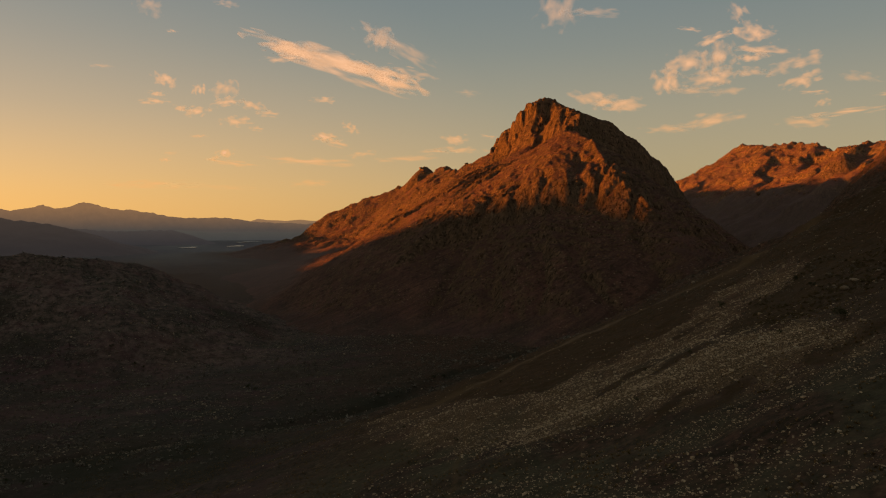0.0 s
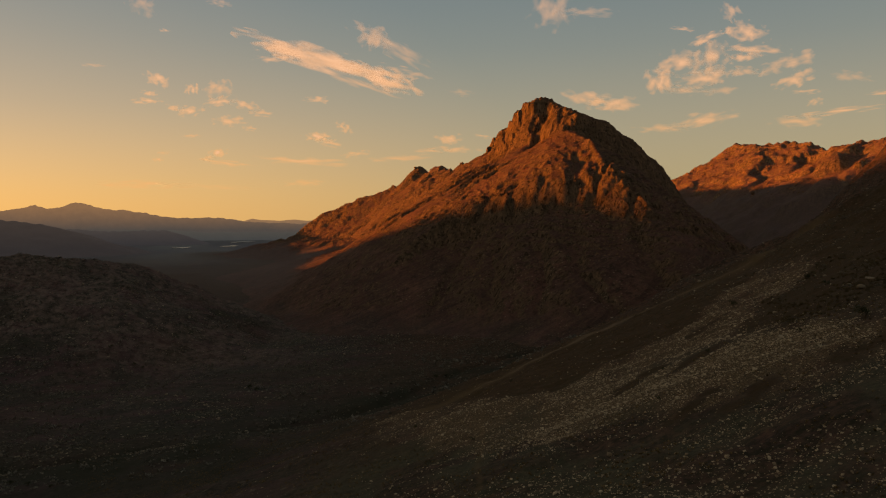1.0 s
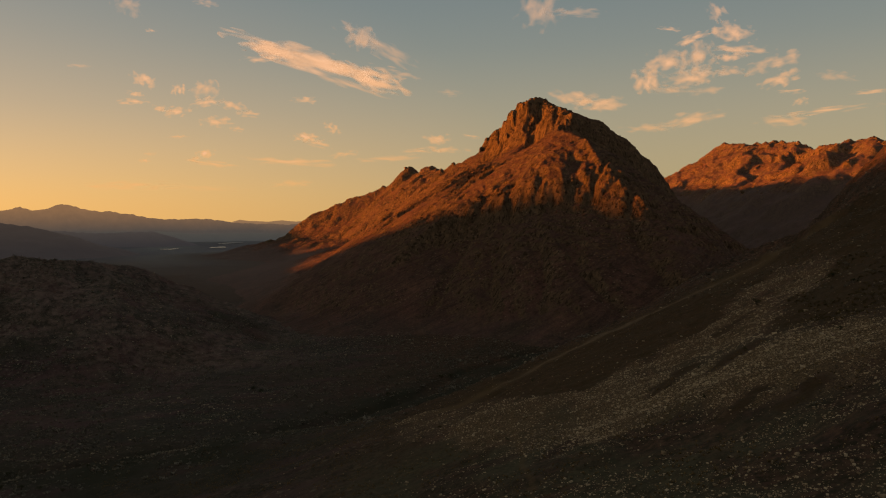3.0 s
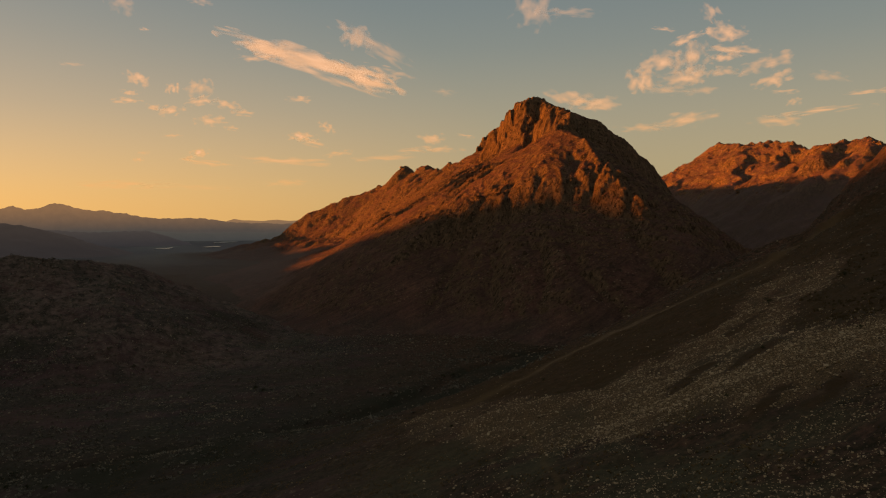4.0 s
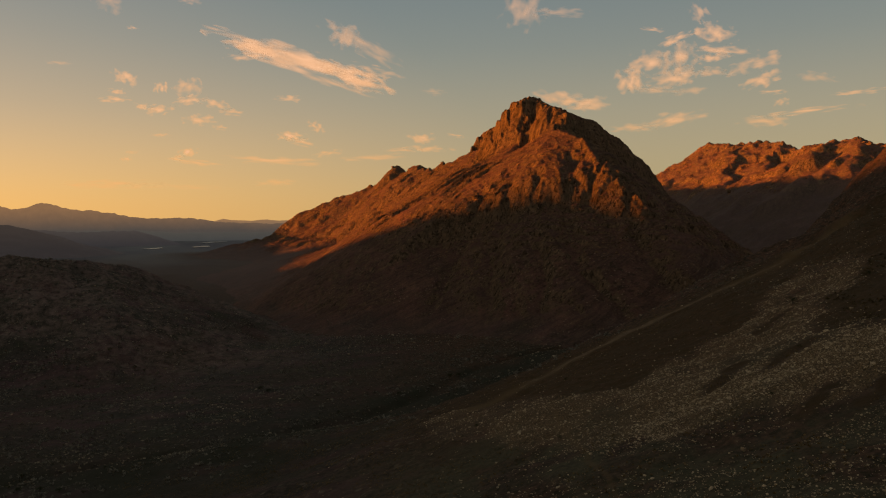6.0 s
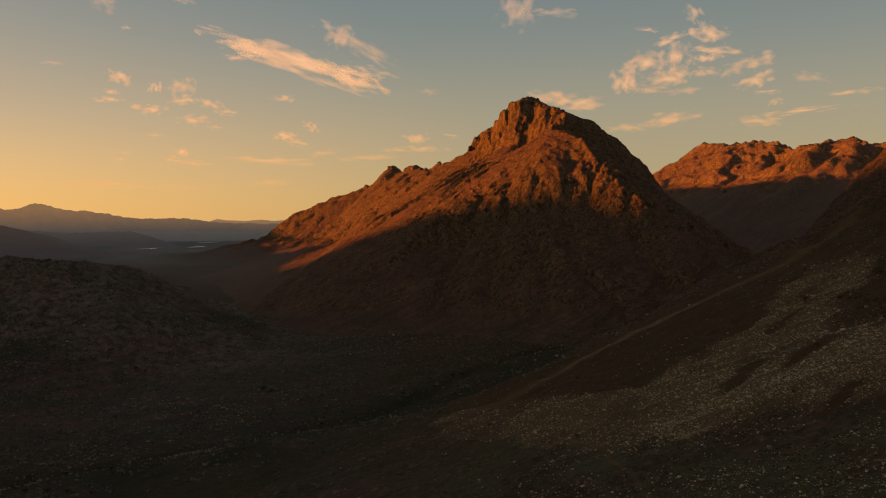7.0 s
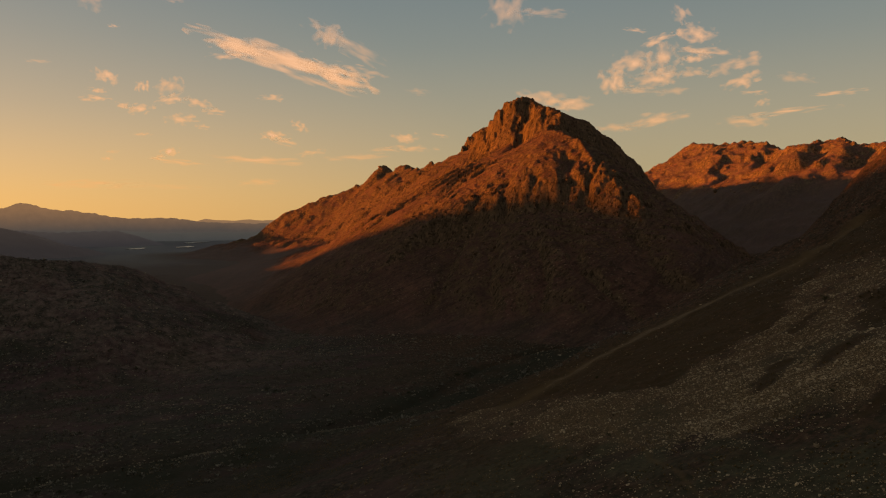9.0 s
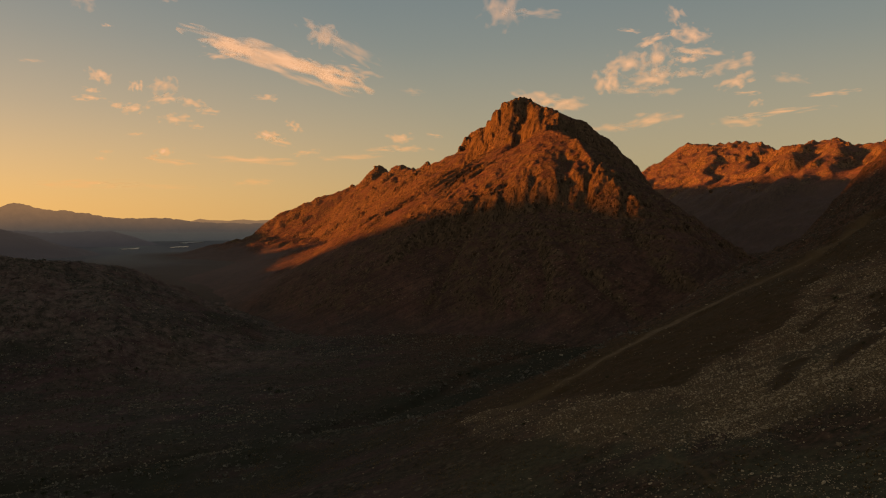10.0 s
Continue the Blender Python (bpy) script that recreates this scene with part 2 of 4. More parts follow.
def mountain_height(x, y):
    far = step(1150, 1500, y)
    near = 1 - far
    block = np.exp(-((x - 150) ** 2 + ((y - 980) * 0.85) ** 2) / 150 ** 2)       # near the summit
    wx = x + 6 * fbm(x, y, 90, 2, 101) + 3.0 * fbm(x, y, 19, 3, 103, 0.5)
    wy = y + 6 * fbm(x, y, 90, 2, 105) + 3.0 * fbm(x, y, 19, 3, 107, 0.5)
    fx, fy = wx + 1.7 * ridged(x, y, 14, 2, 109, 0.5), wy + 1.7 * ridged(x, y, 12, 2, 113, 0.5)        # cracked rock
    tx, ty = fx + 2.0 * ridged(x, y, 8, 1, 117), fy + 2.0 * ridged(x, y, 7, 1, 119)        # upright ribs of the towers
    z = crest(wx, wy, MAIN_CREST, 0.64, 0.62) * near + crest(wx, wy, MAIN_CREST, 0.82, 0.62) * far
    for knob in KNOBS:
        z = smooth_max(z, crest(x, y, knob, 1.3, 1.3, 14), 4)
    ribbed = step(900, 830, y)
    z = smooth_max(z, mountain_body(x + 0.7 * ribbed * (fx - x) + (1 - ribbed) * 0.5 * (wx - x), y + 0.7 * ribbed * (fy - y) + (1 - ribbed) * 0.5 * (wy - y)), 5)
    z = smooth_max(z, crest(x + 0.4 * (wx - x), y + 0.4 * (wy - y), EAST_SPUR, 2.2, 1.6, 10), 6)
    z = smooth_max(z, crest(0.5 * (fx + x), 0.5 * (fy + y), SOUTH_SPUR, 0.75, 1.5, 3), 4)
    z = smooth_max(z, crest(tx, ty, REAR_BLOCK, 2.4, 2.4, 0, 8), 4)
    z = smooth_max(z, crest(tx, ty, TOWER, 1.35, 2.3, 0, 8), 4)
    z = smooth_max(z, crest(tx, ty, SUMMIT_BLOCK, 2.4, 2.4, 0, 13), 4)
    z = z - 24 * np.exp(-(away_from(wx, wy, SUMMIT_GULLY) / 11) ** 2)
    for gully in FRONT_GULLIES:
        z = z - 5.5 * np.exp(-(away_from(fx, fy, gully) / 6.5) ** 2)
    z = np.where(z < -48, -48 + (z + 48) * (1 - 0.62 * step(950, 1500, y)), z)          # the foot runs out far on the plain's side
    apron, foot = z, step(-64, -84, z) * step(950, 1500, y)
    rocky = step(-45 - 45 * far, 10 - 60 * far, z)
    grassy = step(75, 115, x) * step(790, 830, y) * step(965, 925, y) * step(190, 160, x)           # the even ramp below the towers
    front = near * step(900, 800, y)
    z = z + (0.6 + rocky * (0.8 + 0.8 * block)) * (1 - 0.6 * grassy) * ridged(x, y, 55, 3, 111, 0.45) - 0.4
    z = z + front * (0.35 + 0.65 * rocky) * (1 - 0.7 * grassy) * (0.8 * ridged(x + 0.15 * y, 0.22 * y, 15, 2, 145, 0.5) + 0.5 * ridged(x + 0.1 * y, 0.3 * y, 7, 1, 147))         # ribs down the front
    band = np.interp(x, CLIFF_X, CLIFF_Y)
    buttress = near * step(40, 90, x) * step(band - 42, band - 18, y) * step(band + 62, band + 14, y) * step(-0.6, 0.1, fbm(x, y, 45, 3, 181))
    z = z + buttress * (5.5 * (knobs(wx + 0.12 * y, 0.8 * wy, 16, 183) - 0.72) + 1.8 * (knobs(x, 0.7 * y, 6.5, 187) - 0.7))
    towers = near * block * step(96, 112, z) * step(196, 178, x) * step(60, 95, x)
    z = z + towers * (2.2 * (knobs(wx, wy, 12, 191) - 0.3) + 1.4 * (knobs(x, y, 6, 193) - 0.3))
    z = z + rocky * far * 7 * (ridged(x, y, 170, 3, 161, 0.55) - 0.4) * step(8, 80, away_from(x, y, [p[:2] for p in MAIN_CREST]))       # spurs and hollows of the long flank
    down, side = 0.976 * x + 0.22 * y, 0.976 * y - 0.22 * x          # rocky ribs that run down the long flank
    bent = side + 7 * fbm(x, y, 80, 2, 151) + 1.6 * fbm(x, y, 13, 3, 152)
    flank = step(125, 75, x) * (1 - 0.8 * grassy) * rocky
    broken = step(-0.7, 0.2, fbm(x, y, 70, 3, 163))
    z = z + flank * broken * (near * (6.5 * scarps(bent, down, 21, 171) + 3.4 * scarps(bent, down, 9, 174) + 1.5 * fbm(x, y, 40, 2, 169)) + far * (13 * scarps(bent, down, 58, 175) + 6.5 * scarps(bent, down, 25, 176)))
    level = z + 4 * fbm(x, y, 90, 3, 153) + 1.6 * fbm(x, y, 14, 3, 157, 0.6)          # ledges of the front and the towers
    z = z + broken * (1 - 0.7 * grassy) * (1 - 0.6 * flank) * rocky * (0.7 * terrace(level + 0.12 * x, 11.0, 0.25, 173) + 0.55 * terrace(level, 4.2, 0.15, 179))
    z = z + (0.15 + rocky * 0.28 * (1 - 0.5 * grassy)) * ridged(x, y, 9, 2, 141, 0.5)
    return z + (apron - z) * 0.92 * foot


RIGHT_CREST = [(1080, 900, 120), (960, 1180, 138), (905, 1400, 146), (923, 1500, 163), (936, 1600, 173), (972, 1750, 174), (995, 1846, 172), (1010, 1950, 202),
               (1005, 2061, 213), (989, 2200, 225), (985, 2367, 235), (963, 2380, 220), (917, 2450, 168), (865, 2510, 132), (790, 2700, 80)]


RANGE_SPURS = ([(905, 1560, 170), (854, 1500, 153), (809, 1463, 132), (777, 1459, 112), (743, 1474, 92), (690, 1440, 62)], [(880, 1400, 148), (827, 1345, 134), (794, 1346, 118), (775, 1368, 100), (710, 1323, 78), (668, 1330, 52)],
               [(975, 2140, 216), (930, 2060, 196), (890, 2005, 172), (842, 1930, 138), (745, 1722, 90)], [(985, 1950, 196), (928, 1894, 166), (850, 1760, 134), (789, 1683, 102)], [(930, 2420, 170), (890, 2330, 140), (850, 2250, 100)])


def range_height(x, y):
    wx = x + 16 * fbm(x, y, 120, 2, 201) + 7 * fbm(x, y, 26, 3, 203)
    wy = y + 16 * fbm(x, y, 120, 2, 205) + 7 * fbm(x, y, 26, 3, 207)
    z = crest(wx, wy, RIGHT_CREST, 0.52, 0.5) + 8 * ridged(x, y, 150, 5, 211) - 3
    for spur in RANGE_SPURS:
        z = smooth_max(z, crest(wx, wy, spur, 0.8, 0.75, 8) - 5, 8)
    wob = 14 * fbm(x, y, 70, 3, 221)
    z = ledge(z + wob, 168, 9 * step(-0.3, 0.4, fbm(x, y, 220, 2, 225)), 60) - wob
    z = ledge(z + wob, 112, 5, 50, 8) - wob
    craggy = step(90, 160, z)
    blocks = craggy * step(-0.5, 0.3, fbm(x, y, 130, 3, 235))
    return z + (1.2 + 1.9 * craggy) * ridged(x, y, 34, 4, 231, 0.6) + blocks * (5.5 * (knobs(wx, wy, 38, 241) - 0.42) + 2.2 * (knobs(x, y, 19, 243) - 0.42))


# unseen ridge inferred from its shadow; heights fitted to the wanted shadow edge
WEST_CREST = [(-1800, -2200, 300), (-1750, -600, 260), (-1720, 200, 235), (-1700, 700, 208), (-1700, 950, 186), (-1700, 1060, 176), (-1700, 1163, 160), (-1700, 1180, 166), (-1700, 1200, 173), (-1700, 1214, 167), (-1700, 1230, 161), (-1700, 1246, 145), (-1700, 1256, 131), (-1700, 1282, 123), (-1700, 1314, 109), (-1700, 1343, 87), (-1700, 1440, 73), (-1700, 1577, 57), (-1700, 1635, 45), (-1700, 1720, 44), (-1700, 1850, 62), (-1700, 2000, 70), (-1700, 2280, 74), (-1700, 2400, 42), (-1700, 2570, 18), (-1700, 2680, 68), (-1700, 2800, 94), (-1900, 3000, 100), (-2260, 3500, 98), (-2620, 4000, 105)]


def sheet(name, height, radii, angles, centre=(-30.0, 0.0), keep=None, covers=()):
    """A mesh over rings round the centre whose z is height(x, y); keep: says which points belong to it."""
    r, a = np.meshgrid(radii, angles, indexing="ij")
    x, y = centre[0] + r * np.sin(a), centre[1] + r * np.cos(a)
    z = height(x, y)
    nr, na = x.shape
    co = np.stack([x, y, z], -1).reshape(-1, 3)
    i = (np.arange(nr - 1)[:, None] * na + np.arange(na - 1)[None, :]).ravel()
    quads = np.stack([i, i + 1, i + na + 1, i + na], -1)
    if keep is not None:
        ok = keep(x, y, z).ravel()
        quads = quads[ok[quads].any(1)]
        used = np.unique(quads)
        index = np.zeros(len(co), np.int64)
        index[used] = np.arange(len(used))
        co, quads = co[used], index[quads]
    me = bpy.data.meshes.new(name)
    me.vertices.add(len(co))
    me.vertices.foreach_set("co", co.astype(np.float32).ravel())
    me.loops.add(4 * len(quads))
    me.loops.foreach_set("vertex_index", quads[:, ::-1].astype(np.int32).ravel())
    me.polygons.add(len(quads))
    me.polygons.foreach_set("loop_start", np.arange(0, 4 * len(quads), 4, dtype=np.int32))
    me.polygons.foreach_set("use_smooth", np.ones(len(quads), bool))
    me.update()
    me.validate()
    for key, cover in covers:
        layer = me.attributes.new(key, "FLOAT", "POINT")
        layer.data.foreach_set("value", cover(co[:, 0], co[:, 1]).astype(np.float32))
    return me


def rings(start, end, grow):
    return start * np.exp(np.arange(int(math.log(end / start) / grow) + 2) * grow)


def fan(a0, a1, s):
    return np.radians(np.arange(a0, a1 + s / 2, s))

# ---- materials ----
class Mat:
    """A node material with a Principled surface, built step by step."""

    def __init__(self, name, roughness=0.9):
        self.mat = bpy.data.materials.new(name)
        self.mat.use_nodes = True
        self.nodes, self.links = self.mat.node_tree.nodes, self.mat.node_tree.links
        self.surface = self.nodes["Principled BSDF"]
        self.surface.inputs["Roughness"].default_value = roughness
        self.surface.inputs["Specular IOR Level"].default_value = 0.04
        self.place = self.nodes.new("ShaderNodeNewGeometry")

    def link(self, a, b):
        self.links.new(a, b)

    def scaled(self, sx, sy, sz):
        n = self.nodes.new("ShaderNodeVectorMath")
        n.operation = "MULTIPLY"
        self.link(self.place.outputs["Position"], n.inputs[0])
        n.inputs[1].default_value = (sx, sy, sz)
        return n.outputs[0]

    def noise(self, size, detail=4, rough=0.6, stretch=(1, 1, 1)):
        n = self.nodes.new("ShaderNodeTexNoise")
        self.link(self.scaled(*[k / size for k in stretch]), n.inputs["Vector"])
        n.inputs["Scale"].default_value, n.inputs["Detail"].default_value, n.inputs["Roughness"].default_value = 1.0, detail, rough
        return n.outputs["Fac"]

    def cells(self, size):
        n = self.nodes.new("ShaderNodeTexVoronoi")
        self.link(self.scaled(1 / size, 1 / size, 1 / size), n.inputs["Vector"])
        n.inputs["Scale"].default_value = 1.0
        return n

    def span(self, value, low, high, to_low=0.0, to_high=1.0):
        n = self.nodes.new("ShaderNodeMapRange")
        self.link(value, n.inputs["Value"])
        for k, v in zip(("From Min", "From Max", "To Min", "To Max"), (low, high, to_low, to_high)):
            n.inputs[k].default_value = v
        return n.outputs["Result"]

    def calc(self, op, a, b):
        n = self.nodes.new("ShaderNodeMath")
        n.operation = op
        for slot, v in zip(n.inputs, (a, b)):
            if isinstance(v, (int, float)):
                slot.default_value = v
            else:
                self.link(v, slot)
        return n.outputs[0]

    def mix(self, fac, a, b):
        n = self.nodes.new("ShaderNodeMix")
        n.data_type = "RGBA"
        self.link(fac, n.inputs["Factor"])
        for slot, v in ((n.inputs[6], a), (n.inputs[7], b)):
            if isinstance(v, tuple):
                slot.default_value = (*v, 1)
            else:
                self.link(v, slot)
        return n.outputs[2]

    def beds(self, thick, long, detail=5, rough=0.65):
        """Noise drawn out along beds that dip to the west, as thick as given and that long along the strike."""
        parts = self.nodes.new("ShaderNodeCombineXYZ")
        for k, way in enumerate(((-0.46 / thick, 0.0, 1.0 / thick), (0.73 / long, -0.68 / long, 0.0), (0.68 / (14 * thick), 0.73 / (14 * thick), 0.0))):
            dot = self.nodes.new("ShaderNodeVectorMath")
            dot.operation = "DOT_PRODUCT"
            self.link(self.place.outputs["Position"], dot.inputs[0])
            dot.inputs[1].default_value = way
            self.link(dot.outputs["Value"], parts.inputs[k])
        n = self.nodes.new("ShaderNodeTexNoise")
        self.link(parts.outputs[0], n.inputs["Vector"])
        n.inputs["Scale"].default_value, n.inputs["Detail"].default_value, n.inputs["Roughness"].default_value = 1.0, detail, rough
        return n.outputs["Fac"]

    def attribute(self, name):
        n = self.nodes.new("ShaderNodeAttribute")
        n.attribute_name = name
        return n.outputs["Fac"]

    def upright(self):
        n = self.nodes.new("ShaderNodeSeparateXYZ")
        self.link(self.place.outputs["True Normal"], n.inputs[0])
        return n.outputs["Z"]

    def finish(self, colour, height=None, strength=0.5, distance=1.0):
        self.link(colour, self.surface.inputs["Base Color"])
        if height is not None:
            b = self.nodes.new("ShaderNodeBump")
            b.inputs["Strength"].default_value, b.inputs["Distance"].default_value = strength, distance
            self.link(height, b.inputs["Height"])
            self.link(b.outputs["Normal"], self.surface.inputs["Normal"])
        return self.mat


def heath_colour(m, k=1.0, clump=1.8, dark=0.026, cool=1.0, dry=1.0):
    """Low heath: broad drifts of brown and olive, dark clumps and dry gaps; clump: their size in metres."""
    big, mid, fine = m.noise(90, 3), m.noise(14, 5, 0.65), m.noise(clump, 5, 0.75)
    c = m.mix(m.span(big, 0.38, 0.62), (0.082 * k, 0.042 * k, 0.024 * k * cool), (0.070 * k, 0.044 * k, 0.025 * k * cool))
    c = m.mix(m.span(mid, 0.42, 0.68), c, (0.104 * k, 0.055 * k, 0.031 * k * cool))
    c = m.mix(m.span(fine, 0.44, 0.58), c, (dark * k, 0.81 * dark * k, 0.42 * dark * k * cool))
    c = m.mix(m.span(fine, 0.42, 0.30), c, (0.145 * k * dry, 0.092 * k * dry, 0.050 * k * cool * dry))
    return c, fine


def moss_colour(m, c, fine):
    """Grey-green low growth laid over the heath where it is damp."""
    g = m.mix(m.span(m.noise(9, 5, 0.7), 0.36, 0.64), (0.031, 0.029, 0.025), (0.062, 0.055, 0.047))
    g = m.mix(m.span(fine, 0.46, 0.60), g, (0.022, 0.022, 0.017))
    hue = m.noise(42, 5, 0.65, (1, 1.8, 1))
    g = m.mix(m.span(hue, 0.51, 0.58, 0.0, 0.8), g, (0.072, 0.042, 0.044))
    g = m.mix(m.span(hue, 0.45, 0.37, 0.0, 0.8), g, (0.038, 0.042, 0.028))
    g = m.mix(m.span(m.noise(9, 6, 0.78), 0.52, 0.62, 0.0, 0.6), g, (0.019, 0.018, 0.014))
    dots, where = m.cells(3.6), m.noise(22, 4)
    g = m.mix(m.calc("MULTIPLY", m.span(dots.outputs["Distance"], 0.20, 0.34, 0.85, 0.0), m.span(where, 0.46, 0.60)), g, (0.165, 0.145, 0.110))
    g = m.mix(m.calc("MULTIPLY", m.span(dots.outputs["Distance"], 0.20, 0.45, 0.45, 0.0), m.span(where, 0.47, 0.36)), g, (0.016, 0.017, 0.013))
    return m.mix(m.calc("MULTIPLY", m.attribute("moss"), 0.88), c, g)


def ground_material():
    m = Mat("heath_and_scree")
    c, fine = heath_colour(m, 1.0, 1.8, 0.026, 1.15)
    c = moss_colour(m, c, fine)
    gravel = m.cells(0.34)
    pale = m.mix(m.span(m.noise(3.0, 4), 0.35, 0.7), (0.175, 0.118, 0.064), (0.305, 0.212, 0.117))
    pale = m.mix(m.span(gravel.outputs["Distance"], 0.25, 0.7), pale, (0.064, 0.046, 0.026))
    c = m.mix(m.calc("MULTIPLY", m.attribute("bare"), m.span(m.noise(6, 4), 0.3, 0.6, 0.9, 0.6)), c, m.mix(m.noise(1.2, 5, 0.7), (0.034, 0.022, 0.010), (0.068, 0.045, 0.020)))
    c = m.mix(m.attribute("olive"), c, m.mix(m.span(m.noise(1.6, 5, 0.75), 0.35, 0.65), (0.030, 0.030, 0.018), (0.092, 0.086, 0.052)))
    c = m.mix(m.attribute("scree"), c, pale)
    # scrub of the far floor, its tone lightened as painted haze
    c = m.mix(m.attribute("scrub"), c, m.mix(m.noise(70, 4, 0.6, (1, 0.25, 1)), (0.062, 0.050, 0.044), (0.092, 0.073, 0.063)))
    patch = m.calc("MULTIPLY", m.attribute("stony"), m.span(m.noise(7.0, 6, 0.75), 0.42, 0.64))
    c = m.mix(patch, c, (0.138, 0.099, 0.082))
    c = m.mix(m.attribute("worn"), c, (0.12, 0.080, 0.040))
    c = m.mix(m.attribute("grass"), c, m.mix(m.noise(2.0, 4), (0.019, 0.020, 0.013), (0.038, 0.036, 0.024)))
    return m.finish(c, m.calc("ADD", fine, m.noise(0.5, 3)), 0.6, 0.5)


def mountain_material(name, tint=1.0, scrub_haze=1.0):
    m = Mat(name)
    c, fine = heath_colour(m, 1.24 * tint, 2.2, 0.044, 1.45, 0.75)
    c = m.mix(m.span(m.noise(120, 2), 0.2, 0.8, 0.45, 0.65), c, (0.126 * tint, 0.057 * tint, 0.041 * tint))
    c = m.mix(m.span(m.noise(34, 5, 0.65, (1, 0.3, 0.4)), 0.38, 0.60, 0.0, 0.65), c, (0.055 * tint, 0.036 * tint, 0.028 * tint))
    c = m.mix(m.span(m.noise(24, 6, 0.72, (1, 0.6, 1)), 0.54, 0.68, 0.0, 0.55), c, (0.178 * tint, 0.094 * tint, 0.064 * tint))
    # tilted beds, where the slope is not steep rock
    thin, thick = m.beds(1.3, 26), m.beds(5.0, 110, 4)
    drift = m.span(m.noise(46, 4, 0.6), 0.36, 0.56)
    c = m.mix(m.calc("MULTIPLY", drift, m.span(thin, 0.52, 0.62, 0.0, 0.48)), c, (0.044, 0.028, 0.021))
    c = m.mix(m.calc("MULTIPLY", drift, m.span(thin, 0.46, 0.35, 0.0, 0.36)), c, (0.200 * tint, 0.116 * tint, 0.064 * tint))
    c = m.mix(m.span(thick, 0.51, 0.62, 0.0, 0.40), c, (0.042, 0.028, 0.020))
    # bare rock: upright cracks, stained faces, pale broken places
    streak = m.noise(6.0, 5, 0.65, (1, 1, 0.22))
    rock = m.mix(m.span(streak, 0.35, 0.68), (0.066 * tint, 0.045 * tint, 0.026 * tint), (0.165 * tint, 0.108 * tint, 0.062 * tint))
    rock = m.mix(m.span(m.noise(4.0, 4, 0.6, (0.12, 0.12, 1)), 0.52, 0.78), rock, (0.128 * tint, 0.089 * tint, 0.056 * tint))
    rock = m.mix(m.span(m.noise(2.6, 4, 0.7, (1, 1, 0.14)), 0.38, 0.49, 0.9, 0.0), rock, (0.030, 0.020, 0.013))
    bare = m.calc("ADD", m.upright(), m.span(m.noise(11, 5, 0.7), 0.3, 0.7, -0.10, 0.10))
    c = m.mix(m.span(bare, 0.62, 0.84), rock, c)
    speck = m.cells(3.4)
    lone = m.calc("MULTIPLY", m.span(speck.outputs["Distance"], 0.14, 0.26, 0.8, 0.0), m.span(m.noise(30, 4), 0.46, 0.60))
    c = m.mix(lone, c, (0.29, 0.205, 0.145))
    grit = m.noise(1.7, 4, 0.8)
    c = m.mix(m.span(grit, 0.52, 0.66, 0.0, 0.45), c, (0.034, 0.023, 0.016))
    c = m.mix(m.span(grit, 0.46, 0.34, 0.0, 0.35), c, (0.21, 0.132, 0.080))
    shrub = m.noise(7.0, 6, 0.75)
    c = m.mix(m.calc("MULTIPLY", m.span(shrub, 0.52, 0.60, 0.0, 0.60), m.span(m.noise(60, 4), 0.38, 0.56)), c, (0.030, 0.026, 0.016))
    c = moss_colour(m, c, fine)
    # low scrub tone, evened and lightened to paint haze over the foot slopes
    c = m.mix(m.calc("MULTIPLY", m.attribute("scrub"), 0.78), c, m.mix(m.noise(60, 4, 0.6, (1, 0.3, 1)), tuple(k * scrub_haze for k in (0.064, 0.047, 0.043)), tuple(k * scrub_haze for k in (0.094, 0.068, 0.061))))
    rough = m.calc("ADD", m.calc("ADD", m.calc("MULTIPLY", streak, 1.5), m.calc("MULTIPLY", m.noise(3.5, 5, 0.75), 1.3)), m.calc("MULTIPLY", m.beds(0.9, 16, 4), 0.45))
    low = m.calc("MAXIMUM", m.attribute("moss"), m.attribute("scrub"))
    return m.finish(c, m.calc("MULTIPLY", rough, m.span(low, 0.0, 1.0, 1.0, 0.12)), 1.0, 3.0)


ground_mat = ground_material()
mountain_mat = mountain_material("sandstone_and_heath", 1.32, 1.15)
range_mat = mountain_material("pale_sandstone", 1.72, 0.98)
outer = Mat("broken_sandstone")
outcrop_mat = outer.finish(outer.mix(outer.place.outputs["Random Per Island"], (0.060, 0.037, 0.021), (0.20, 0.122, 0.066)), outer.noise(0.8, 5, 0.7), 0.8, 0.5)

# ---- the land ----
def put(name, me, mat, label, category, kind="", group=""):
    me.materials.append(mat)
    return tagged(new(name, me), label, category, group, kind)


around = np.concatenate([fan(-180, -44, 2.0), fan(-42, -34.5, 0.5), fan(-34, 36, 0.17), fan(36.5, 44, 0.5), fan(46, 180, 2.0)])


def moss_cover(x, y):
    """Cooler, greyer heath: on the valley floor, its far slopes and the damp ground below the scree."""
    floor_ = step(30, -90, x) * step(1350, 950, y) * (0.85 + 0.25 * fbm(x, y, 50, 3, 531))
    damp = 0.4 * step(215, 150, y) * step(-80, -10, x) * (0.8 + 0.4 * fbm(x, y, 15, 3, 533))
    return np.clip(np.maximum(floor_, damp), 0, 1)


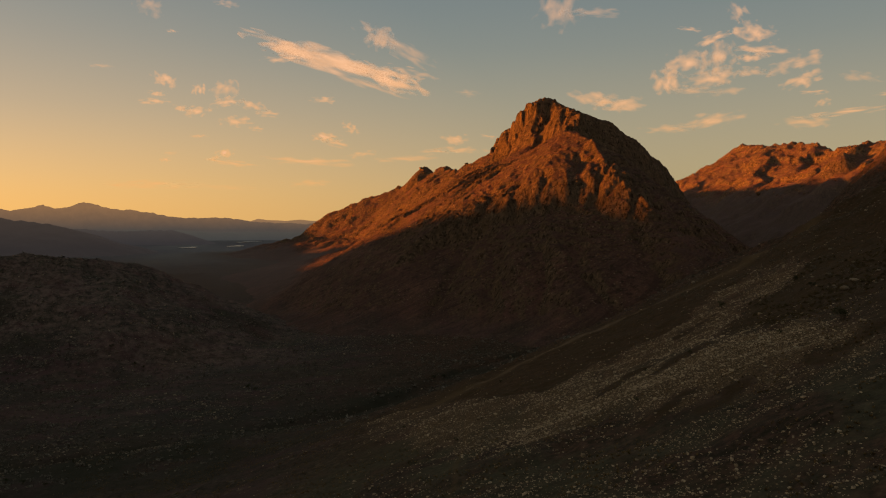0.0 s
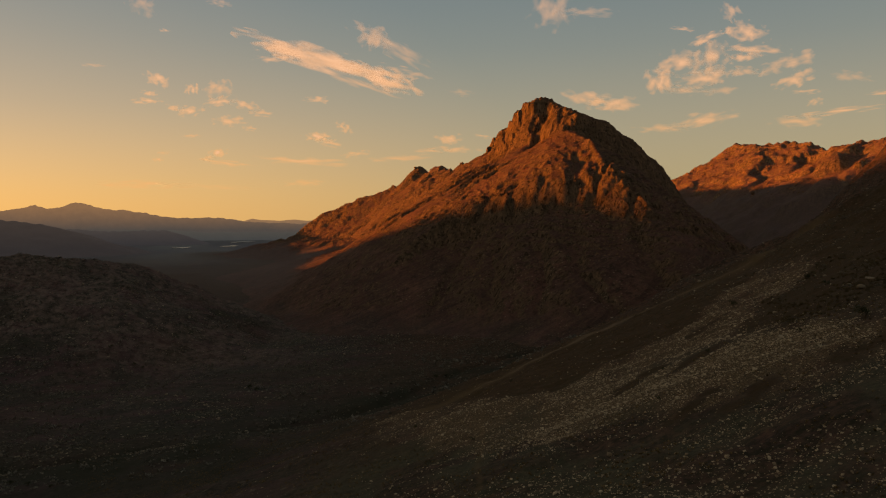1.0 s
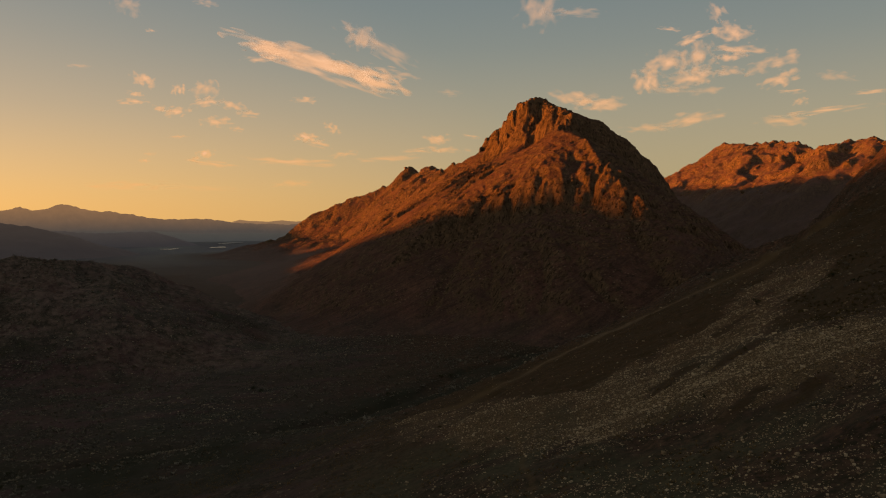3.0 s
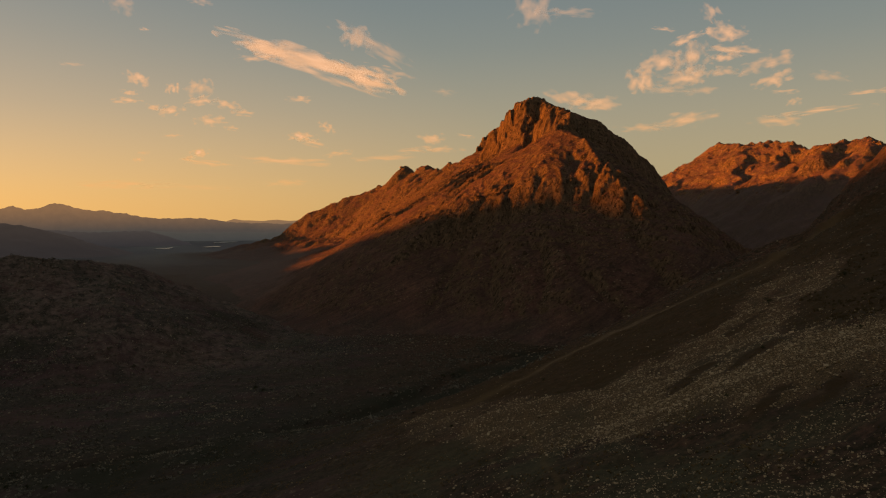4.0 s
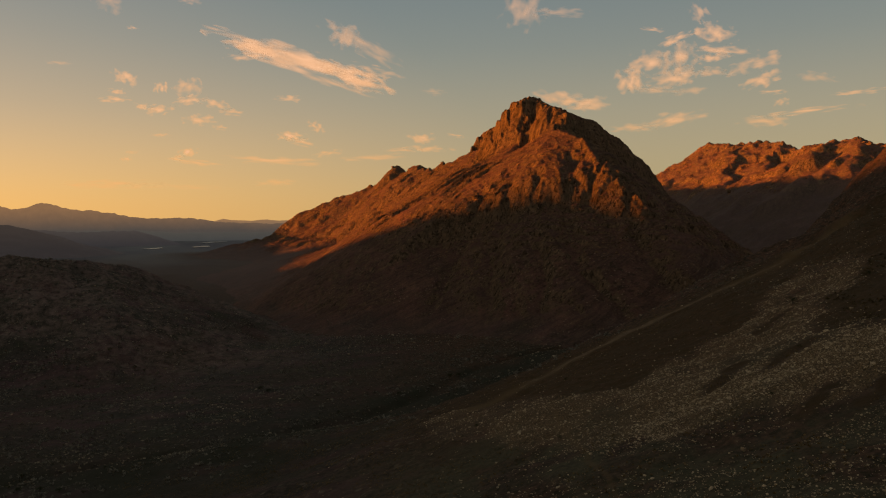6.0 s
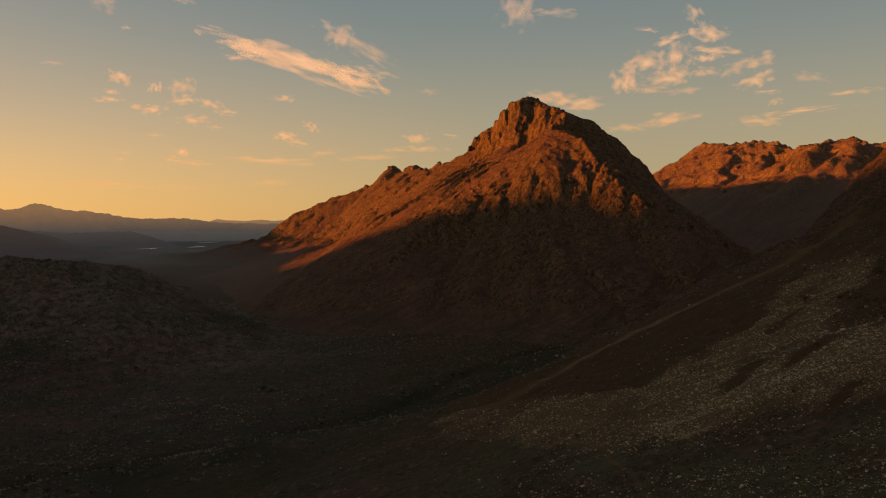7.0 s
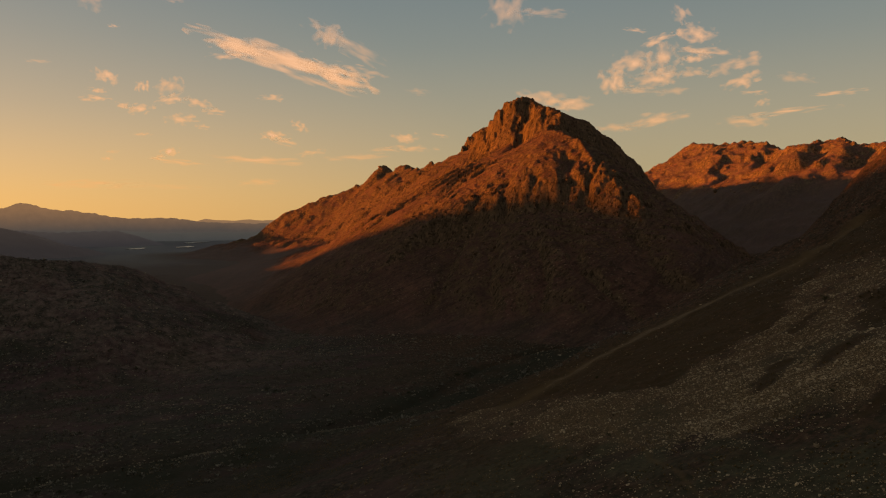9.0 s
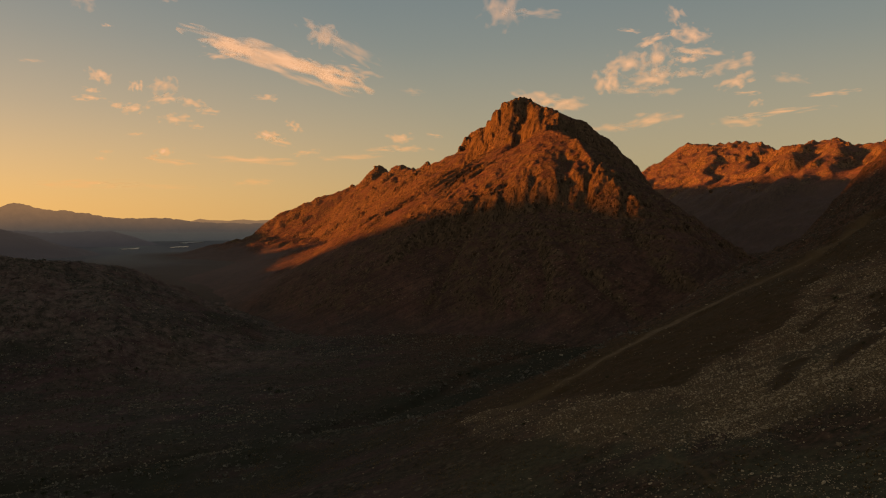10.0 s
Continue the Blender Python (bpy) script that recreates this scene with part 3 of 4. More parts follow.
put("ground", sheet("ground", ground_height, np.concatenate([[0.01, 12, 30, 55, 75], rings(85, 1000, 0.0060), rings(1010, 4900, 0.014)]), around, covers=(
    ("scree", lambda x, y: 0.85 * scree_cover(x, y)),
    ("moss", moss_cover),
    ("bare", lambda x, y: step(330, 280, y) * step(-60, 10, x) * step(0.25, 0.0, scree_cover(x, y)) * np.maximum(step(150, 190, y + 0.3 * x), 1 - stony_ground(x, y))),
    ("scrub", lambda x, y: step(950, 1500, y) * step(100, -200, x) * (0.75 + 0.25 * fbm(x, 0.3 * y, 60, 3, 519))),
    ("stony", lambda x, y: (0.25 + 0.75 * step(520, 620, y)) * step(360, 430, y) * step(1200, 800, y) * step(-40, -160, x) * step(-0.8, 0.4, fbm(x, y, 45, 3, 517))),
    ("worn", lambda x, y: 0.6 * np.exp(-(away_from(x + 0.8 * fbm(x, y, 5, 2, 511), y, TRACK) / 4.0) ** 2) + 0.45 * np.exp(-(away_from(x + 0.5 * fbm(x, y, 9, 2, 513), y, TRAIL) / 0.55) ** 2)),
    ("olive", lambda x, y: 0.75 * step(235, 165, y + 0.25 * x) * step(-70, -5, x) * step(72, 48, x) * stony_ground(x, y) * step(-0.9, 0.3, fbm(x, y, 13, 4, 521)) * (1 - 0.8 * scree_cover(x, y))),
    ("grass", lambda x, y: np.clip((np.exp(-(away_from(x, y + 26, STREAM) / 58) ** 2) + 0.12 * step(200, 140, y) * step(-80, -10, x)) * (0.75 + 0.5 * fbm(x, y, 20, 3, 515)), 0, 1)))), ground_mat,
    "shaded heath valley and stony hillside under evening light", "ground", "structure")



def mountain_foot(x, y):
    """The mountain, easing out into the valley floor."""
    return smooth_max(mountain_height(x, y), ground_height(x, y) - 2.0, 22)


# the scrub cover on the far foot carries painted haze as well
mountain = put("mountain", sheet("mountain", mountain_foot, np.concatenate([rings(400, 680, 0.004), rings(684, 1060, 0.0014), rings(1064, 3300, 0.0034)]), fan(-20, 33, 0.07), keep=lambda x, y, z: z > ground_height(x, y) - 1.9,
    covers=(("moss", lambda x, y: 0.5 * step(16, -2, mountain_height(x, y) - ground_height(x, y) + 6 * fbm(x, y, 40, 4, 525)) * step(1100, 850, y)),
            ("scrub", lambda x, y: step(760, 1450, y) * step(-62, -86, mountain_height(x, y) + 10 * fbm(x, y, 60, 4, 523))),)), mountain_mat,
    "rugged sandstone mountain with a domed rocky summit in low sun", "mountain")
# the scrub cover here paints smooth haze and shade on the lower range
mountain_range = put("mountain_range", sheet("mountain_range", range_height, rings(950, 2900, 0.0032), fan(12, 52, 0.10), keep=lambda x, y, z: z > -130,
    covers=(("scrub", lambda x, y: step(95, 45, range_height(x, y) + 12 * fbm(x, y, 90, 4, 527))),)), range_mat,
    "rocky sandstone mountain range with a sunlit crest", "mountain")


def west_height(x, y):
    return crest(x, y, WEST_CREST, 0.6, 0.6) + 7 * step(40, 160, np.abs(x + 1700)) * fbm(x, y, 160, 4, 301)


put("western_ridge", sheet("western_ridge", west_height, rings(1000, 4800, 0.010), fan(-170, -30.5, 0.33), keep=lambda x, y, z: z > -140), mountain_mat,
    "dark rocky ridge that shades the valley", "ridge")

# ---- the dirt track ----
def track_mesh():
    pts = [Vector(p) for p in TRACK[1:-2]]
    line = []
    for a, b in zip(pts, pts[1:]):
        n = max(2, int((b - a).length / 0.8))
        line += [a.lerp(b, k / n) for k in range(n)]
    for _ in range(160):
        line = [line[0]] + [(p + 2 * q + r) / 4 for p, q, r in zip(line, line[1:], line[2:])] + [line[-1]]
    profile = [(-1.5, -0.02), (-1.2, 0.03), (-0.95, -0.03), (-0.6, -0.02), (-0.3, 0.06), (0.3, 0.07), (0.6, -0.02), (0.95, -0.03), (1.2, 0.03), (1.5, -0.02)]
    bm, rows = bmesh.new(), []
    for i, p in enumerate(line):
        d = (line[min(i + 1, len(line) - 1)] - line[max(i - 1, 0)]).normalized()
        side = Vector((d.y, -d.x))
        wide = (2.0 + 0.18 * noise.noise((i * 0.15, 0, 0))) * (0.25 + 0.75 * min(1.0, i / 45, (len(line) - i) / 45))
        row = []
        for o, up in profile:
            q = p + side * o * wide
            row.append(bm.verts.new((q.x, q.y, float(heights(q.x, q.y)) + 0.10 + up)))
        rows.append(row)
    for a, b in zip(rows, rows[1:]):
        for k in range(len(profile) - 1):
            bm.faces.new((a[k], a[k + 1], b[k + 1], b[k]))
    me = bpy.data.meshes.new("track")
    bm.to_mesh(me)
    bm.free()
    return me


def heights(x, y):
    return ground_height(np.asarray(x, float), np.asarray(y, float))


sand = Mat("dry_track_sand")
track_mat = sand.finish(sand.mix(sand.span(sand.noise(2.5, 5), 0.35, 0.65), (0.085, 0.059, 0.036), (0.140, 0.098, 0.059)), sand.noise(0.4, 4), 0.5, 0.1)
put("track", track_mesh(), track_mat, "pale sandy dirt track along the edge of the hillside", "track", "structure")

# ---- the hillside: track, stones, bushes, tufts ----

rng = np.random.default_rng(7)


def stone_material(name, dark, light):
    m = Mat(name, 0.85)
    c = m.mix(m.place.outputs["Random Per Island"], dark, light)
    c = m.mix(m.span(m.noise(0.25, 4), 0.45, 0.75), c, (0.11, 0.085, 0.06))
    return m.finish(c, m.noise(0.12, 4), 0.5, 0.05)


stone_mat = stone_material("pale_stone", (0.18, 0.130, 0.078), (0.56, 0.445, 0.29))
valley_stone_mat = stone_material("weathered_stone", (0.12, 0.095, 0.062), (0.36, 0.295, 0.21))


def stone_shapes(count, seed):
    """Blocky lumps: corners of a flattened, knocked-about box with cut edges."""
    r = np.random.default_rng(seed)
    shapes = []
    for _ in range(count):
        bm = bmesh.new()
        bmesh.ops.create_icosphere(bm, subdivisions=1, radius=0.5)
        sx, sy, sz = r.uniform(0.8, 1.35), r.uniform(0.7, 1.0), r.uniform(0.45, 0.8)
        for v in bm.verts:
            p = v.co * (1 + r.uniform(-0.22, 0.22))
            v.co = (max(-0.42, min(0.42, p.x)) * sx * 1.15, max(-0.42, min(0.42, p.y)) * sy * 1.15, max(-0.36, min(0.4, p.z)) * sz * 1.2)
        shapes.append((np.array([v.co[:] for v in bm.verts]), np.array([[v.index for v in f.verts] for f in bm.faces])))
        bm.free()
    return shapes


def chip_shapes(count, seed):
    """Small angular stones: a box with every corner knocked about."""
    r = np.random.default_rng(seed)
    box = np.array([(a, b, c) for a in (-0.5, 0.5) for b in (-0.5, 0.5) for c in (-0.5, 0.5)])
    sides = np.array([(0, 1, 3), (0, 3, 2), (4, 6, 7), (4, 7, 5), (0, 4, 5), (0, 5, 1), (2, 3, 7), (2, 7, 6), (1, 5, 7), (1, 7, 3)])
    return [((box * r.uniform(0.55, 1.15, (8, 3))) * np.array((r.uniform(1.0, 1.5), r.uniform(0.7, 1.0), r.uniform(0.4, 0.8))), sides) for _ in range(count)]


def scatter(name, shapes, x, y, size, mat, label, category, lift=0.15, tilt=0.3, height=heights, seed=3):
    """Many small pieces joined in one mesh."""
    r = np.random.default_rng(seed)
    z = height(x, y)
    verts, faces, base = [], [], 0
    pick = r.integers(0, len(shapes), len(x))
    for k, (co, tri) in enumerate(shapes):
        i = np.where(pick == k)[0]
        if not len(i):
            continue
        a, b = r.uniform(0, 2 * math.pi, len(i)), r.uniform(-tilt, tilt, len(i))
        p = co[None] * size[i, None, None]
        px = p[..., 0] * np.cos(b)[:, None] + p[..., 2] * np.sin(b)[:, None]
        pz = -p[..., 0] * np.sin(b)[:, None] + p[..., 2] * np.cos(b)[:, None]
        qx = px * np.cos(a)[:, None] - p[..., 1] * np.sin(a)[:, None]
        qy = px * np.sin(a)[:, None] + p[..., 1] * np.cos(a)[:, None]
        w = np.stack([qx + x[i, None], qy + y[i, None], pz + z[i, None] + lift * size[i, None]], -1)
        verts.append(w.reshape(-1, 3))
        faces.append((tri[None] + (base + np.arange(len(i)) * len(co))[:, None, None]).reshape(-1, 3))
        base += len(i) * len(co)
    verts, faces = np.concatenate(verts), np.concatenate(faces)
    me = bpy.data.meshes.new(name)
    me.vertices.add(len(verts))
    me.vertices.foreach_set("co", verts.astype(np.float32).ravel())
    me.loops.add(3 * len(faces))
    me.loops.foreach_set("vertex_index", faces.astype(np.int32).ravel())
    me.polygons.add(len(faces))
    me.polygons.foreach_set("loop_start", np.arange(0, 3 * len(faces), 3, dtype=np.int32))
    me.update()
    me.validate()
    me.materials.append(mat)
    return tagged(new(name, me), label, category, kind="stuff")


# loose stones, thick on the scree and thin elsewhere
x, y = rng.uniform(-60, 170, 330000), rng.uniform(66, 300, 330000)
cover = scree_cover(x, y)
thin = 0.008 + 0.45 * step(-35, 25, x) * step(185, 125, y) * step(-1.0, 0.5, fbm(x, y, 12, 3, 541)) * stony_ground(x, y)
chance = thin + 0.60 * cover ** 1.1 * (0.45 + 0.55 * step(-5, 45, x))
keep = (rng.uniform(0, 1, len(x)) < chance) & (away_from(x, y, TRACK) > 2.2)
x, y = x[keep], y[keep]
scatter("scree_stones", chip_shapes(14, 11), x, y, (0.09 + 0.115 * rng.gamma(1.2, 0.8, len(x))) * (0.72 + 0.28 * step(100, 160, y)), stone_mat, "pale loose stones scattered over the hillside", "stones")

# tufts of dry heath
def tuft_shapes(count, seed, blades, spread, high):
    r = np.random.default_rng(seed)
    shapes = []
    for _ in range(count):
        co, tri = [], []
        for b in range(blades):
            a, lean, h, w = r.uniform(0, 2 * math.pi), r.uniform(0.1, 1.0) * spread, r.uniform(0.5, 1.0) * high, r.uniform(0.10, 0.2)
            fx, fy, ox, oy = math.cos(a), math.sin(a), r.uniform(-0.2, 0.2), r.uniform(-0.2, 0.2)
            n = len(co)
            co += [(ox - fy * w, oy + fx * w, -0.05), (ox + fy * w, oy - fx * w, -0.05), (ox + fx * lean, oy + fy * lean, h)]
            tri.append((n, n + 1, n + 2))
        shapes.append((np.array(co), np.array(tri)))
    return shapes


def plant_material(name, a, b):
    m = Mat(name, 0.8)
    return m.finish(m.mix(m.place.outputs["Random Per Island"], a, b))


tuft_mat = plant_material("dry_heath", (0.085, 0.060, 0.026), (0.19, 0.130, 0.060))
x, y = rng.uniform(-150, 150, 72000), rng.uniform(66, 330, 72000)
keep = (rng.uniform(0, 1, len(x)) < 0.55 * step(-0.4, 0.5, fbm(x, y, 9, 3, 601)) * (1 - 0.7 * step(-60, 10, x) * step(160, 200, y + 0.3 * x)) * (1 - 0.8 * scree_cover(x, y))) & (away_from(x, y, TRACK) > 2.0)
x, y = x[keep], y[keep]
scatter("heath_tufts", tuft_shapes(8, 5, 10, 0.9, 0.55), x, y, rng.uniform(0.25, 0.7, len(x)), tuft_mat, "low tufts of dry brown heath on the hillside", "heath", 0.0, 0.1)


# leafy bushes: clumps of small leaves
def bush_shapes(count, seed, leaves, leaf=0.085):
    r = np.random.default_rng(seed)
    shapes = []
    for _ in range(count):
        d = r.normal(size=(leaves, 3))
        d /= np.linalg.norm(d, axis=1)[:, None]
        d[:, 2] = np.abs(d[:, 2])
        lobe = 0.75 + 0.25 * np.sin(3 * np.arctan2(d[:, 1], d[:, 0]) + r.uniform(0, 6)) + r.uniform(-0.25, 0.12, leaves)
        c = d * (0.5 * lobe)[:, None] * np.array((1, 1, 0.85))
        u = r.normal(size=(leaves, 3)) * leaf
        v = r.normal(size=(leaves, 3)) * leaf
        co = np.stack([c - u, c + u, c + v], 1).reshape(-1, 3)
        co[:, 2] = np.maximum(co[:, 2], -0.05)
        shapes.append((co, np.arange(3 * leaves).reshape(-1, 3)))
    return shapes


scrub_mat = plant_material("dark_scrub", (0.085, 0.074, 0.056), (0.19, 0.160, 0.118))
thicket_mat = plant_material("brown_scrub", (0.050, 0.038, 0.018), (0.115, 0.085, 0.042))
leaf_mat = plant_material("dark_leaves", (0.050, 0.050, 0.034), (0.115, 0.110, 0.076))
x, y = rng.uniform(-330, 230, 26000), rng.uniform(95, 760, 26000)
chance = (0.02 * step(0.2, 0.9, fbm(x, y, 40, 3, 621)) + 0.001) * step(150, 330, y)
keep = (rng.uniform(0, 1, len(x)) < chance) & (away_from(x, y, TRACK) > 3) & (scree_cover(x, y) < 0.35)
x, y = x[keep], y[keep]
scatter("low_bushes", bush_shapes(6, 17, 70), x, y, 0.5 + 0.5 * rng.gamma(1.5, 0.5, len(x)), leaf_mat, "dark green low bushes dotted over the valley", "bushes", 0.0, 0.1)
# bigger rocks on the far slopes of the valley
x, y = rng.uniform(-440, 120, 52000), rng.uniform(330, 800, 52000)
keep = rng.uniform(0, 1, len(x)) < 0.05 + 0.25 * step(0.0, 0.8, fbm(x, y, 60, 4, 641))
x, y = x[keep], y[keep]
scatter("valley_stones", chip_shapes(9, 23), x, y, 0.26 + 0.38 * rng.gamma(1.3, 0.6, len(x)), valley_stone_mat, "weathered boulders strewn over the shaded valley slopes", "stones", seed=9)

# stones washed up along the stream
x, y = rng.uniform(-230, -40, 16000), rng.uniform(290, 420, 16000)
beside = away_from(x + 6 * fbm(x, y, 20, 3, 643), y + 8, STREAM)
keep = rng.uniform(0, 1, len(x)) < 0.55 * np.exp(-(beside / 8) ** 2) * step(-0.5, 0.4, fbm(x, y, 24, 3, 645))
x, y = x[keep], y[keep]
scatter("stream_stones", chip_shapes(9, 25), x, y, 0.25 + 0.3 * rng.gamma(1.3, 0.6, len(x)), valley_stone_mat, "grey stones washed up along the stream bed", "stones", seed=11)

# scrub over the valley floor and its far slopes
x, y = rng.uniform(-460, 260, 60000), rng.uniform(320, 820, 60000)
keep = (rng.uniform(0, 1, len(x)) < 0.10 + 0.35 * step(-0.3, 0.6, fbm(x, y, 30, 4, 651))) & (mountain_height(x, y) < heights(x, y) + 4)
x, y = x[keep], y[keep]
scatter("valley_scrub", tuft_shapes(8, 35, 10, 0.9, 0.6), x, y, rng.uniform(0.7, 1.8, len(x)), scrub_mat, "dark low scrub covering the valley slopes", "scrub", 0.0, 0.1, seed=21)
# heather and grey-green bushes in drifts over the valley and the hill beyond
bush_drift_mat = plant_material("grey_green_leaves", (0.085, 0.078, 0.062), (0.24, 0.215, 0.170))
x, y = rng.uniform(-460, 60, 26000), rng.uniform(290, 800, 26000)
drift = step(-0.25, 0.55, fbm(x, y, 34, 4, 671)) * (0.5 + 0.5 * step(-0.3, 0.3, fbm(x, y, 9, 2, 673)))
keep = (rng.uniform(0, 1, len(x)) < 0.06 + 0.62 * drift) & (mountain_height(x, y) < heights(x, y) + 5) & (away_from(x, y, STREAM) > 4)
x, y = x[keep], y[keep]
scatter("valley_bushes", bush_shapes(7, 43, 26, 0.16), x, y, 0.7 + 0.55 * rng.gamma(1.6, 0.7, len(x)), bush_drift_mat, "grey-green heather and bushes drifting over the valley", "bushes", 0.0, 0.1, seed=25)
# scattered scrub and rocks on the upper hillside
x, y = rng.uniform(85, 300, 16000), rng.uniform(150, 450, 16000)
keep = (rng.uniform(0, 1, len(x)) < 0.5 * step(-0.3, 0.5, fbm(x, y, 18, 3, 655))) & (scree_cover(x, y) < 0.3) & (away_from(x, y, TRACK) > 3)
x, y = x[keep], y[keep]
scatter("hillside_scrub", bush_shapes(6, 37, 40), x, y, rng.uniform(0.4, 1.3, len(x)), scrub_mat, "dark scrub on the upper hillside", "scrub", 0.0, 0.1, seed=23)
x, y = rng.uniform(85, 300, 9000), rng.uniform(150, 450, 9000)
keep = (rng.uniform(0, 1, len(x)) < 0.10 + 0.3 * step(0.0, 0.6, fbm(x, y, 22, 3, 657))) & (away_from(x, y, TRACK) > 3)
x, y = x[keep], y[keep]
scatter("hillside_stones", stone_shapes(7, 39), x, y, 0.25 + 0.35 * rng.gamma(1.4, 0.7, len(x)), valley_stone_mat, "weathered stones on the upper hillside", "stones", seed=27)

# a dark thicket between the scree fields
x, y = rng.uniform(62, 112, 2600), rng.uniform(148, 226, 2600)
keep = (scree_cover(x, y) < 0.15) & (rng.uniform(0, 1, len(x)) < 0.6) & (fbm(x, y, 12, 3, 661) > -0.2) & (x > 66 + 0.25 * (y - 150))
x, y = x[keep], y[keep]
scatter("thicket", bush_shapes(6, 41, 60), x, y, rng.uniform(0.4, 1.2, len(x)), thicket_mat, "dark brown thicket between the scree fields", "bushes", 0.0, 0.1, seed=31)

# ---- single boulders and bushes ----
def boulder_mesh(seed):
    r = np.random.default_rng(seed)
    bm = bmesh.new()
    bmesh.ops.create_icosphere(bm, subdivisions=2, radius=0.5)
    sx, sy, sz = r.uniform(0.9, 1.3), r.uniform(0.7, 1.0), r.uniform(0.5, 0.75)
    cuts = [(Vector(r.normal(size=3)).normalized(), r.uniform(0.30, 0.44)) for _ in range(7)]
    for v in bm.verts:
        for n, d in cuts:
            over = v.co.dot(n) - d
            if over > 0:
                v.co -= n * over * 0.9
        v.co = Vector((v.co.x * sx, v.co.y * sy, v.co.z * sz)) * (1 + 0.05 * noise.noise(v.co * 5))
    me = bpy.data.meshes.new("boulder")
    bm.to_mesh(me)
    bm.free()
    me.materials.append(boulder_mat)
    return me


def boulder_material():
    m = Mat("lichened_boulder", 0.85)
    info = m.nodes.new("ShaderNodeObjectInfo")
    c = m.mix(info.outputs["Random"], (0.18, 0.14, 0.09), (0.42, 0.35, 0.24))
    c = m.mix(m.span(m.noise(0.3, 4), 0.48, 0.72), c, (0.10, 0.08, 0.052))
    return m.finish(c, m.noise(0.15, 4), 0.6, 0.05)


boulder_mat = boulder_material()
boulder_kinds = [boulder_mesh(90 + k) for k in range(8)]
r = np.random.default_rng(29)
bx, by = r.uniform(-40, 150, 9000), r.uniform(95, 290, 9000)
ok = (r.uniform(0, 1, 9000) < 0.02 + 0.10 * scree_cover(bx, by)) & (away_from(bx, by, TRACK) > 3)
bx, by = bx[ok][:240], by[ok][:240]
for i, (px, py, pz) in enumerate(zip(bx, by, heights(bx, by))):
    size = 0.34 + 0.20 * r.gamma(1.3, 0.6)
    ob = new("boulder", boulder_kinds[i % len(boulder_kinds)])
    ob.matrix_world = pose(px, py, pz + 0.12 * size, r.uniform(-20, 20), r.uniform(-20, 20), r.uniform(0, 360)) @ Matrix.Diagonal((size, size, size, 1))
    tagged(ob, "pale weathered boulder lying on the stony hillside" if size < 0.8 else "large pale boulder lying on the stony hillside", "boulder", "boulders on the hillside")


def part(name, bm, material, parent, label=""):
    me = bpy.data.meshes.new(name)
    bm.to_mesh(me)
    bm.free()
    me.materials.append(material)
    ob = new(name, me)
    ob.parent = parent
    return tagged(ob, label)


bark = Mat("grey_bark")
bark_mat = bark.finish(bark.mix(bark.noise(0.1, 4), (0.06, 0.045, 0.03), (0.13, 0.10, 0.07)), bark.noise(0.04, 3), 0.5, 0.02)
bush_leaf_mat = plant_material("bush_leaves", (0.016, 0.022, 0.009), (0.045, 0.052, 0.020))


def bush(seed, leaves=700):
    """A bush about one metre wide: branching stems and a loose crown of small leaves."""
    r = np.random.default_rng(seed)
    base = new("bush")
    stems, crown = bmesh.new(), bmesh.new()
    tips = []
    for k in range(9):
        a, lean = r.uniform(0, 2 * math.pi), r.uniform(0.1, 0.42)
        tip = Vector((lean * math.cos(a), lean * math.sin(a), r.uniform(0.32, 0.62)))
        tips.append(tip)
        pts = [Vector((0.03 * math.cos(a), 0.03 * math.sin(a), -0.08)), tip * 0.5 + Vector((r.normal() * 0.03, r.normal() * 0.03, 0.03)), tip]
        rings_ = []
        for p, w in zip(pts, (0.022, 0.014, 0.005)):
            rings_.append([stems.verts.new(p + Vector((w * math.cos(u), w * math.sin(u), 0))) for u in (0, 1.26, 2.51, 3.77, 5.03)])
        for lo, hi in zip(rings_, rings_[1:]):
            for i in range(5):
                stems.faces.new((lo[i], lo[(i + 1) % 5], hi[(i + 1) % 5], hi[i]))
    for k in range(leaves):
        t = tips[r.integers(len(tips))]
        c = t + Vector(r.normal(size=3)) * 0.085 + Vector((0, 0, 0.03))
        c.z = max(c.z, 0.03)
        d, e = Vector(r.normal(size=3)).normalized() * 0.035, Vector(r.normal(size=3)).normalized() * 0.018
        crown.faces.new([crown.verts.new(p) for p in (c - d, c + e, c + d, c - e)])
    part("stems", stems, bark_mat, base, "thin grey woody stems")
    part("foliage", crown, bush_leaf_mat, base, "loose dark green foliage")
    return base


